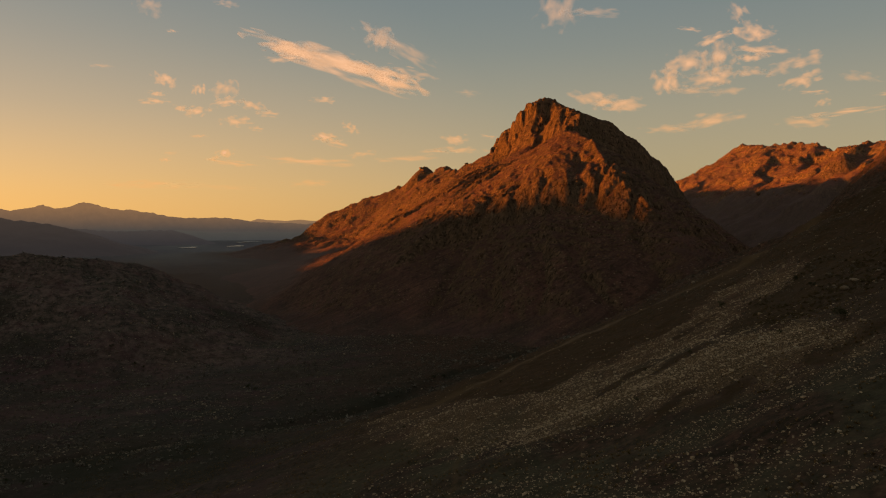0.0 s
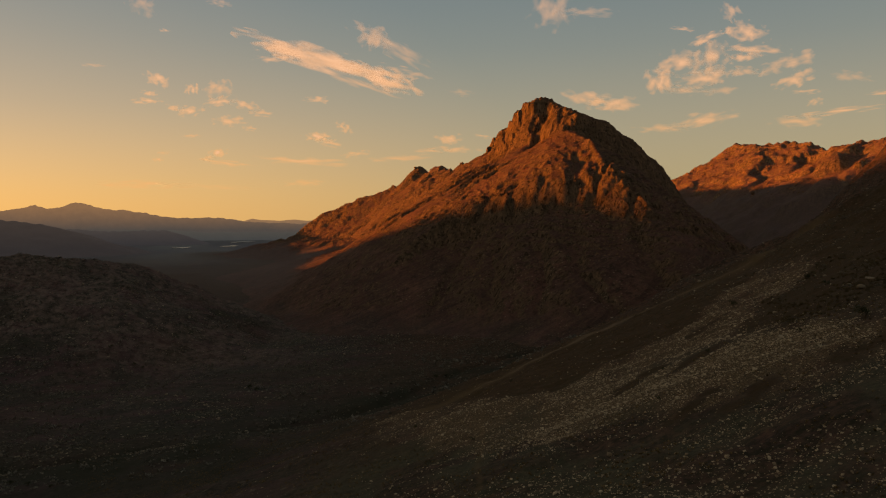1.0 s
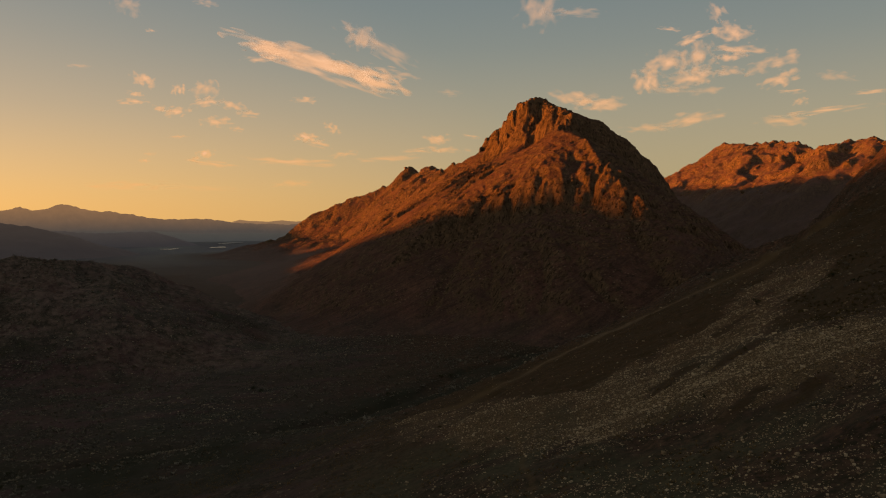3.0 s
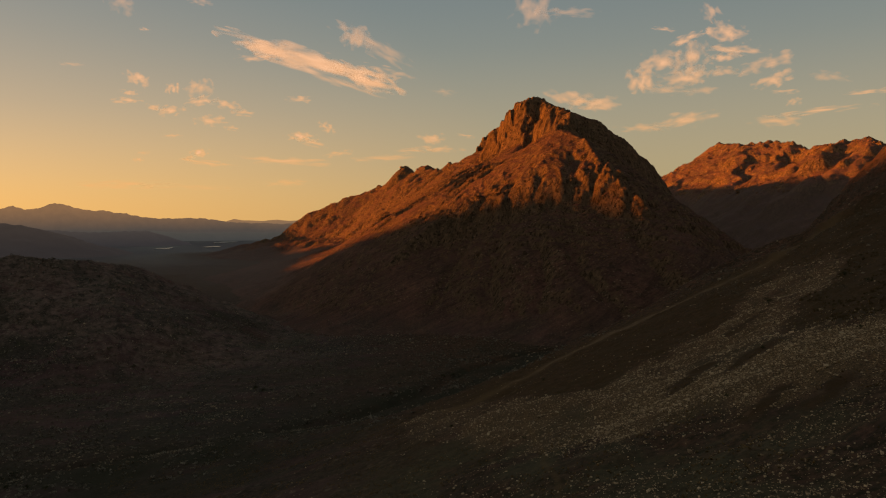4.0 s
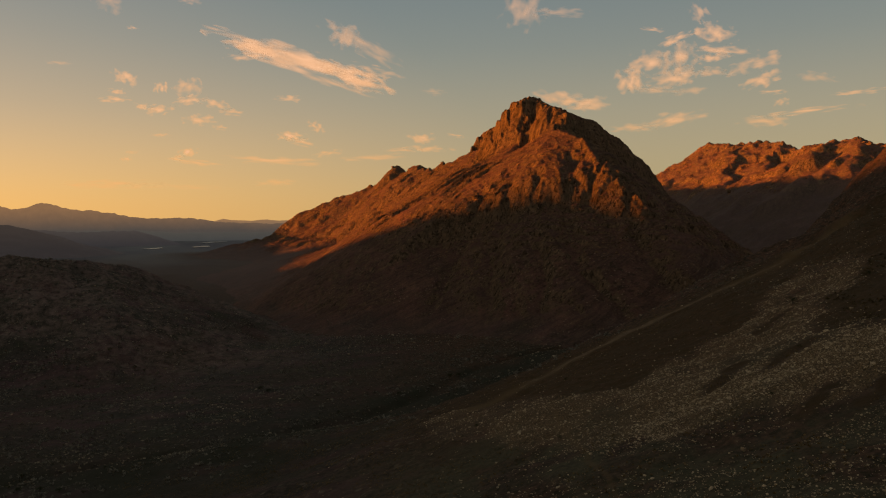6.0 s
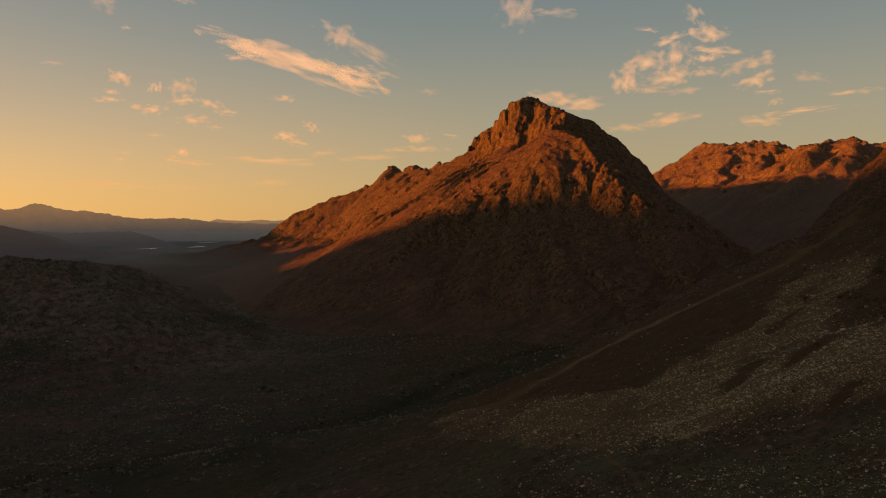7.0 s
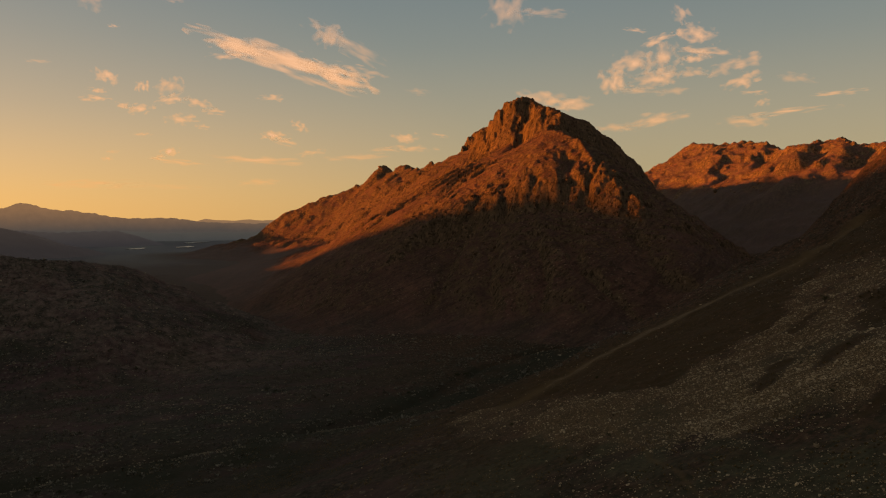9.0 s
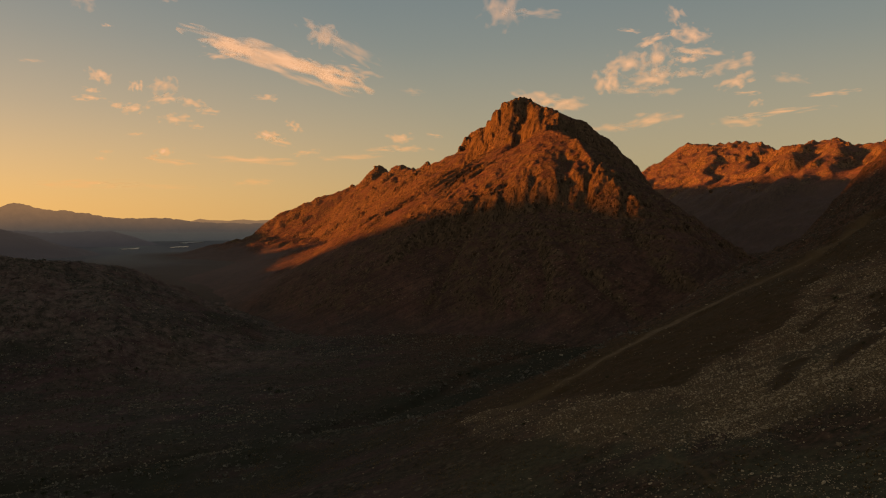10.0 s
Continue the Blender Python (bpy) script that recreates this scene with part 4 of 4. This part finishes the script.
bush_kinds = [tagged(bush(300 + k), "dark green rounded bush standing on the stony hillside", "bush", "bushes in the valley") for k in range(4)]
for i, (px, py, size) in enumerate(((79, 210, 2.6), (69.6, 131, 3.4), (64, 143, 1.3), (44, 163, 1.0), (52, 158, 1.2), (35, 137, 1.1), (3.3, 174, 1.2), (-10, 225, 1.5), (20, 238, 1.3), (95, 200, 2.0), (88, 178, 1.8),
                                   (1.8, 468, 4.0), (8, 474, 3.4), (-116, 484, 4.2), (-110, 478, 3.2), (-155, 329, 2.2), (-193, 338, 2.6), (-184, 331, 2.0), (-244, 590, 3.6), (-30, 430, 3.0), (-62, 402, 2.4), (-172, 307, 3.2), (-163, 303, 2.6), (-181, 309, 3.0), (-152, 298, 2.2), (-189, 318, 2.6), (-222, 578, 4.0), (-214, 574, 3.2))):
    m = pose(px, py, float(heights(px, py)), 0, 0, 77 * i) @ Matrix.Diagonal((size, size, size * 0.9, 1))
    if i < len(bush_kinds):
        bush_kinds[i].matrix_world = m
    else:
        copy_thing(bush_kinds[i % len(bush_kinds)], Matrix.Identity(4)).matrix_world = m

# ---- broken rock on the mountain ----
def slab_shapes(count, seed):
    r = np.random.default_rng(seed)
    shapes = []
    for _ in range(count):
        bm = bmesh.new()
        bmesh.ops.create_icosphere(bm, subdivisions=1, radius=0.5)
        sx, sy, sz = r.uniform(0.9, 1.7), r.uniform(0.7, 1.1), r.uniform(0.45, 0.8)
        for v in bm.verts:
            p = v.co * (1 + r.uniform(-0.25, 0.25))
            v.co = (max(-0.4, min(0.4, p.x)) * sx, max(-0.4, min(0.4, p.y)) * sy, max(-0.4, min(0.42, p.z)) * sz)
        shapes.append((np.array([v.co[:] for v in bm.verts]), np.array([[v.index for v in f.verts] for f in bm.faces])))
        bm.free()
    return shapes


def rocky_places(n, x0, x1, y0, y1, height, low, seed, cluster):
    r = np.random.default_rng(seed)
    x, y = r.uniform(x0, x1, n), r.uniform(y0, y1, n)
    z = height(x, y)
    ok = (z > low) & (r.uniform(0, 1, n) < step(-0.1, 0.8, fbm(x, y, cluster, 4, seed)))
    return x[ok], y[ok], r


x, y, r = rocky_places(36000, -90, 340, 600, 1250, mountain_height, -50, 701, 50)
near_rocks = scatter("outcrop", slab_shapes(9, 61), x, y, 0.6 + 0.7 * r.gamma(1.2, 0.8, len(x)), outcrop_mat, "broken sandstone blocks over the mountain slope", "", -0.08, 0.5, mountain_foot, 13)
x, y, r = rocky_places(12000, -420, 160, 1250, 2700, mountain_height, -60, 709, 60)
far_rocks = scatter("outcrop", slab_shapes(9, 67), x, y, 1.6 + 1.6 * r.gamma(1.2, 0.8, len(x)), outcrop_mat, "broken sandstone blocks over the mountain slope", "", -0.08, 0.5, mountain_foot, 17)
for rocks in (near_rocks, far_rocks):
    rocks.parent = mountain
x, y, r = rocky_places(15000, 700, 1150, 1300, 2550, range_height, 40, 719, 50)
scatter("outcrop", slab_shapes(9, 71), x, y, 2.0 + 2.0 * r.gamma(1.2, 0.7, len(x)), outcrop_mat, "broken sandstone blocks along the crest", "", -0.08, 0.5, range_height, 19).parent = mountain_range

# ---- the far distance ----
# distance haze painted as emission: low colour at z0, high colour at z1
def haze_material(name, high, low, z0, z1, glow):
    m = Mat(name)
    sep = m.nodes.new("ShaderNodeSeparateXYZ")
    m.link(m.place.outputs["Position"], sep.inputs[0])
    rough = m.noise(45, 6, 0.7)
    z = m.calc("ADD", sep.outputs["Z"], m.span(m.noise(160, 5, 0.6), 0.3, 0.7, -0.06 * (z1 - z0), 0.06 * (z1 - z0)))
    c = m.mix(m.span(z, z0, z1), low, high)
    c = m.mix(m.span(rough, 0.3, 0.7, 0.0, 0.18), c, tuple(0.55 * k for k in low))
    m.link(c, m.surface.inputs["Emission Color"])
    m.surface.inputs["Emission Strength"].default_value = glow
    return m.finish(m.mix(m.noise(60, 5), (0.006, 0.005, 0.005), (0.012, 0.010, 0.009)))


FAR_A = [(-2878, 3676, 71), (-2596, 3878, 90), (-2346, 4033, 75), (-2197, 4115, 71), (-2084, 4172, 92), (-2056, 4186, 104), (-2000, 4212, 83), (-1942, 4239, 93), (-1905, 4255, 112), (-1878, 4267, 118), (-1843, 4282, 113), (-1803, 4299, 94), (-1741, 4324, 82), (-1657, 4356, 76), (-1568, 4388, 60), (-1401, 4443, 38), (-1300, 4473, 32), (-1166, 4509, 38), (-1060, 4534, 22), (-968, 4554, 8), (-778, 4589, 4), (-484, 4628, -7), (668, 4597, -17), (2163, 4100, -21)]
FAR_B = [(-1234, 4709, 10), (-1091, 4743, 13), (-1026, 4757, 33), (-977, 4767, 23), (-862, 4788, 19), (-778, 4802, 26), (-694, 4814, 18), (-625, 4823, 22), (-567, 4830, 32), (-540, 4832, 44), (-520, 4835, 74), (-483, 4839, 80), (-435, 4843, 49), (-225, 4856, 13), (203, 4854, -2)]
HAZE_BAND = [(-2776, 3540, -31), (-2415, 3792, -30), (-2011, 4018, -29), (-1680, 4165, -37), (-1366, 4276, -37), (-1169, 4333, -50), (-964, 4381, -46), (-751, 4421, -50), (-468, 4458, -45), (642, 4429, -63)]
MID_HILL = [(-2535, 3600, -2), (-2051, 3600, -22), (-1606, 3600, -29), (-1444, 3600, -43), (-1306, 3600, -35), (-1180, 3600, -33), (-1097, 3620, -55), (-1014, 3640, -87), (-952, 3650, -114)]
NEAR_HILL = [(-1769, 2600, 45), (-1524, 2600, 23), (-1312, 2600, 3), (-1258, 2600, -2), (-1223, 2600, -15), (-1203, 2620, -36), (-1150, 2640, -46), (-1085, 2660, -66), (-1000, 2680, -98), (-913, 2700, -130)]


def far_heights(nodes, fall, rough, size, seed):
    return lambda x, y: crest(x + 2 * rough * fbm(x, y, 2 * size, 3, seed), y, nodes, fall, fall) + rough * fbm(x, y, size, 4, seed + 7)


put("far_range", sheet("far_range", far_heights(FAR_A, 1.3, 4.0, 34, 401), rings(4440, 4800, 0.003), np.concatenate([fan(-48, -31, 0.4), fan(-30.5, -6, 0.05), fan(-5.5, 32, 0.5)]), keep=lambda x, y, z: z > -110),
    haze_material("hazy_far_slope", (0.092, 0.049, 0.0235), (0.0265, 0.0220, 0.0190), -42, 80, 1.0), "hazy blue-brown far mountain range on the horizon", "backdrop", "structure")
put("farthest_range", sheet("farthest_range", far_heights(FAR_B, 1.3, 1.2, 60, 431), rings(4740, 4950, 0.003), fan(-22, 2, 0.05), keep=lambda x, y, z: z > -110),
    haze_material("faint_haze_slope", (0.135, 0.068, 0.027), (0.045, 0.036, 0.028), -60, 60, 1.0), "faint orange-hazed farthest hills on the horizon", "backdrop", "structure")
# glowing layer added for the blue haze between plain and far range
put("foot_hills", sheet("foot_hills", far_heights(HAZE_BAND, 0.7, 2, 80, 441), rings(4340, 4560, 0.003), fan(-40, 14, 0.15), keep=lambda x, y, z: z > -106),
    haze_material("blue_haze_slope", (0.0265, 0.0235, 0.0198), (0.0180, 0.0180, 0.0172), -95, -45, 1.0), "added blue-grey haze band with a hilly edge below the far range", "backdrop", "structure")


# strips of fields; bluish haze is painted as emission that grows with away
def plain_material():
    m = Mat("plain_haze")
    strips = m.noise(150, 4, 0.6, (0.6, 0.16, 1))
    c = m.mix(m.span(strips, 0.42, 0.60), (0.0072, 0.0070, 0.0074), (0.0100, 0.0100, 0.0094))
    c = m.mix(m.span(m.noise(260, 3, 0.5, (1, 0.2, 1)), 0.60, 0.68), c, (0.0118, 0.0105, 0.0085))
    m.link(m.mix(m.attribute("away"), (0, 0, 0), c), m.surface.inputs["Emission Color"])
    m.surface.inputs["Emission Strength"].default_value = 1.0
    # the near base colour is raised too, for haze close to the mountain foot
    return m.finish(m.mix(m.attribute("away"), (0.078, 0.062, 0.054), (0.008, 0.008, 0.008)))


# sheet added just above the ground to carry the painted haze
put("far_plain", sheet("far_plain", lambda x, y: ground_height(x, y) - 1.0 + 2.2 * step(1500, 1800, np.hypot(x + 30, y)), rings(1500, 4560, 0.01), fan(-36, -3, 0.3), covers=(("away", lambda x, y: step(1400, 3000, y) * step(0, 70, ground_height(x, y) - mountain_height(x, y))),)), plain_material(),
    "dark blue plain with strips of fields under painted haze", "backdrop", "structure")
# these two hills also get their dusky tone from the painted haze glow
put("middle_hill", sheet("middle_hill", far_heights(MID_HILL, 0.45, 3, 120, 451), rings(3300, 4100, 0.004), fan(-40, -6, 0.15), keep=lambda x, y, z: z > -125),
    haze_material("dusky_haze_slope", (0.0225, 0.0180, 0.0158), (0.0118, 0.0106, 0.0110), -92, -25, 1.0), "dark hazy low hill at the edge of the plain", "backdrop", "structure")
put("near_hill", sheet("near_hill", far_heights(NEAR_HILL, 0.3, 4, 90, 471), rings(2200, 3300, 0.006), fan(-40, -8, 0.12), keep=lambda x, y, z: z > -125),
    haze_material("shaded_haze_slope", (0.0170, 0.0125, 0.0102), (0.0096, 0.0080, 0.0078), -85, 10, 1.0), "dark rocky hill above the plain in painted haze", "backdrop", "structure")


def pond(x, y, long, wide, turn, seed):
    n = 48
    a = np.linspace(0, 2 * math.pi, n, endpoint=False)
    k = 1 + 0.18 * np.sin(3 * a + seed) + 0.10 * np.sin(5 * a + 2 * seed)
    z = float(ground_height(np.array([x]), np.array([y]))[0]) + 2.4
    bm = bmesh.new()
    top = [bm.verts.new((long * k[i] * math.cos(a[i]), wide * k[i] * math.sin(a[i]), 0)) for i in range(n)]
    low = [bm.verts.new((long * k[i] * math.cos(a[i]), wide * k[i] * math.sin(a[i]), -14)) for i in range(n)]
    bm.faces.new(top)
    for i in range(n):
        bm.faces.new((low[i], low[(i + 1) % n], top[(i + 1) % n], top[i]))
    me = bpy.data.meshes.new("pond")
    bm.to_mesh(me)
    bm.free()
    ob = put("pond", me, water_mat, "still pond on the plain that mirrors the bright sky", "pond", "structure")
    ob.matrix_world = pose(x, y, z, 0, 0, turn)
    return ob


water = Mat("still_water", 0.25)
water.surface.inputs["IOR"].default_value = 1.33
water.surface.inputs["Specular IOR Level"].default_value = 0.9
water_mat = water.finish(water.mix(water.noise(30), (0.02, 0.025, 0.025), (0.03, 0.035, 0.03)), water.noise(9, 3), 0.6, 1.5)

# ---- sky and distance: clouds, far range, plain ----
def cloud_material():
    m = Mat("sunlit_cloud_glow")
    co = m.nodes.new("ShaderNodeTexCoord")
    info = m.nodes.new("ShaderNodeObjectInfo")
    rim = m.nodes.new("ShaderNodeVectorMath")
    rim.operation = "MULTIPLY"
    m.link(co.outputs["Object"], rim.inputs[0])
    rim.inputs[1].default_value = (1, 0, 1)
    size = m.nodes.new("ShaderNodeVectorMath")
    size.operation = "LENGTH"
    m.link(rim.outputs[0], size.inputs[0])
    shift = m.nodes.new("ShaderNodeVectorMath")
    shift.operation = "MULTIPLY_ADD"
    m.link(co.outputs["Object"], shift.inputs[0])
    shift.inputs[1].default_value = (3.2, 0.6, 2.0)
    m.link(m.calc("MULTIPLY", info.outputs["Random"], 60.0), shift.inputs[2])
    wisp = m.nodes.new("ShaderNodeTexNoise")
    m.link(shift.outputs[0], wisp.inputs["Vector"])
    wisp.inputs["Scale"].default_value, wisp.inputs["Detail"].default_value, wisp.inputs["Roughness"].default_value, wisp.inputs["Distortion"].default_value = 1.0, 2.5, 0.38, 0.2
    body = m.calc("SUBTRACT", m.span(wisp.outputs["Fac"], 0.28, 0.72, -0.65, 0.80), m.span(size.outputs["Value"], 0.1, 1.0, -0.40, 0.80))
    thick = m.calc("MULTIPLY", m.span(body, -0.28, 1.05), m.attribute("cover"))
    # sunlight on the cloud painted as emission: more orange low down, brighter where thick
    glow = m.nodes.new("ShaderNodeEmission")
    low = m.nodes.new("ShaderNodeSeparateXYZ")
    m.link(m.place.outputs["Position"], low.inputs[0])
    tint = m.mix(m.span(low.outputs["Z"], 250, 1300), (0.31, 0.150, 0.052), (0.285, 0.162, 0.097))
    tint = m.mix(m.span(thick, 0.3, 0.9), tint, (0.315, 0.176, 0.099))
    m.link(tint, glow.inputs["Color"])
    clear = m.nodes.new("ShaderNodeBsdfTransparent")
    both = m.nodes.new("ShaderNodeMixShader")
    m.link(thick, both.inputs[0])
    m.link(clear.outputs[0], both.inputs[1])
    m.link(glow.outputs[0], both.inputs[2])
    m.link(both.outputs[0], m.nodes["Material Output"].inputs["Surface"])
    return m.mat


def cloud_shape():
    bm = bmesh.new()
    bmesh.ops.create_uvsphere(bm, u_segments=28, v_segments=14, radius=1.0)
    for v in bm.verts:
        v.co *= 1 + 0.08 * noise.noise(v.co * 2.5)
        v.co.y *= 0.5
    return bm


cloud_mat = cloud_material()
CLOUD_R = 4700.0


def cloud(az, el, long, high, tilt, density, streak):
    """A cloud at that bearing and height above the horizon (degrees), with its length and height in metres."""
    me = bpy.data.meshes.new("cloud")
    bm = cloud_shape()
    bm.to_mesh(me)
    bm.free()
    d = me.attributes.new("cover", "FLOAT", "POINT")
    d.data.foreach_set("value", np.full(len(me.vertices), min(1.0, density * 0.98), np.float32))
    me.polygons.foreach_set("use_smooth", np.ones(len(me.polygons), bool))
    me.materials.append(cloud_mat)
    ob = new("cloud", me)
    a, e = radians(az), radians(el)
    ob.matrix_world = (Matrix.Translation((-30 + CLOUD_R * math.cos(e) * math.sin(a), CLOUD_R * math.cos(e) * math.cos(a), CLOUD_R * math.sin(e)))
                       @ Euler((0, 0, -a)).to_matrix().to_4x4() @ Euler((0, -radians(tilt), 0)).to_matrix().to_4x4()
                       @ Matrix.Diagonal((long * 0.60, high * 0.5, high * 0.66, 1)))
    return tagged(ob, "long wispy streak of peach-coloured evening cloud" if streak else "small soft peach-coloured evening cloud", "cloud", "evening clouds")

# ---- evening clouds ----
cloud(-5.95, 11.35, 1060, 118, -18, 1.00, True)
cloud(-7.50, 12.10, 800, 118, -15, 1.00, True)
cloud(-2.21, 10.46, 475, 112, -20, 1.00, True)
cloud(-1.58, 10.95, 436, 78, -8, 0.80, True)
cloud(-9.60, 12.42, 360, 84, -6, 0.85, True)
cloud(-9.90, 11.80, 250, 46, 4, 0.75, True)
cloud(-1.57, 12.77, 560, 96, -27, 0.44, True)
cloud(-3.01, 13.40, 198, 135, -35, 0.48, False)
cloud(-7.14, 8.95, 180, 42, -0, 0.60, False)
cloud(-5.21, 6.98, 126, 56, -22, 0.60, False)
cloud(-7.00, 6.30, 188, 55, -4, 0.85, False)
cloud(-6.16, 5.86, 196, 43, -10, 0.50, False)
cloud(17.80, 9.94, 193, 126, -20, 0.75, False)
cloud(19.17, 11.16, 345, 125, 6, 0.75, False)
cloud(21.28, 11.41, 228, 149, 10, 0.60, False)
cloud(20.91, 10.06, 304, 99, 12, 0.75, False)
cloud(19.57, 9.27, 268, 50, -5, 0.40, False)
cloud(21.87, 9.15, 227, 66, -0, 0.30, False)
cloud(20.89, 12.65, 213, 50, 18, 0.70, False)
cloud(19.34, 13.43, 153, 25, -10, 0.50, False)
cloud(23.52, 12.90, 247, 106, -18, 0.80, False)
cloud(22.50, 14.31, 113, 107, 40, 0.45, False)
cloud(24.08, 11.74, 336, 57, -8, 0.60, True)
cloud(23.27, 11.28, 188, 65, 5, 0.70, False)
cloud(23.36, 10.29, 187, 57, -5, 0.40, False)
cloud(26.27, 10.68, 331, 88, 12, 0.60, False)
cloud(26.71, 9.60, 235, 80, 12, 0.70, False)
cloud(27.28, 8.74, 190, 28, -0, 0.50, False)
cloud(27.89, 8.03, 102, 47, 12, 0.40, False)
cloud(29.93, 9.46, 214, 54, -12, 0.25, False)
cloud(32.74, 8.36, 313, 30, 2, 0.60, True)
cloud(29.45, 7.33, 466, 31, 3, 0.55, True)
cloud(26.74, 6.78, 330, 64, -0, 0.45, False)
cloud(20.93, 7.17, 365, 83, 8, 0.60, True)
cloud(18.02, 6.73, 309, 50, -2, 0.40, True)
cloud(12.78, 8.94, 314, 94, -8, 0.60, False)
cloud(14.81, 8.51, 312, 85, -0, 0.60, False)
cloud(10.10, 15.11, 277, 198, -10, 0.45, False)
cloud(12.77, 14.94, 354, 60, -4, 0.30, True)
cloud(-18.15, 9.90, 155, 80, -22, 0.75, False)
cloud(-18.70, 8.93, 110, 32, -0, 0.60, False)
cloud(-18.92, 8.42, 176, 36, 3, 0.75, False)
cloud(-15.85, 9.35, 90, 65, -0, 0.85, False)
cloud(-14.08, 9.48, 167, 91, 12, 0.50, False)
cloud(-13.94, 8.60, 190, 54, 14, 0.80, False)
cloud(-16.02, 7.85, 165, 53, 8, 0.80, False)
cloud(-17.12, 8.03, 104, 36, -5, 0.60, False)
cloud(-13.47, 7.29, 190, 62, -0, 0.75, False)
cloud(-12.22, 8.43, 176, 58, -8, 0.60, False)
cloud(-11.13, 7.88, 169, 38, -2, 0.50, False)
cloud(-14.15, 4.98, 129, 49, 4, 0.80, False)
cloud(-14.83, 4.61, 98, 33, 20, 0.50, False)
cloud(-13.70, 4.28, 342, 33, -5, 0.50, True)
cloud(-18.13, 4.41, 66, 24, -0, 0.60, False)
cloud(-17.83, 4.88, 89, 20, -0, 0.35, False)
cloud(-15.97, 6.11, 127, 20, 3, 0.50, False)
cloud(-11.93, 6.79, 107, 29, -5, 0.40, False)
cloud(-7.99, 4.49, 623, 51, -2, 0.60, True)
cloud(-4.32, 5.07, 173, 34, 8, 0.45, False)
cloud(-1.00, 4.80, 436, 39, 2, 0.40, True)
cloud(2.69, 6.17, 199, 65, -4, 0.65, False)
cloud(3.11, 5.42, 302, 43, -3, 0.50, True)
cloud(5.09, 6.41, 143, 22, -8, 0.50, True)
cloud(1.10, 5.34, 239, 26, -0, 0.40, True)
cloud(-19.45, 2.68, 512, 52, 2, 0.45, True)
cloud(-14.30, 2.56, 568, 33, -2, 0.30, True)
cloud(-8.01, 2.94, 312, 42, -0, 0.35, True)
cloud(-19.06, 14.65, 161, 104, -15, 0.30, False)
cloud(-14.00, 15.24, 152, 41, -0, 0.30, False)
cloud(-17.66, 13.19, 67, 20, -0, 0.50, False)
cloud(3.63, 9.56, 199, 39, -0, 0.25, False)
cloud(-22.25, 10.55, 143, 23, -0, 0.25, False)

pond(-915, 4020, 47, 190, 0, 1.0)
pond(-822, 3350, 30, 95, 0, 2.2)
pond(-970, 3170, 28, 80, 0, 3.1)
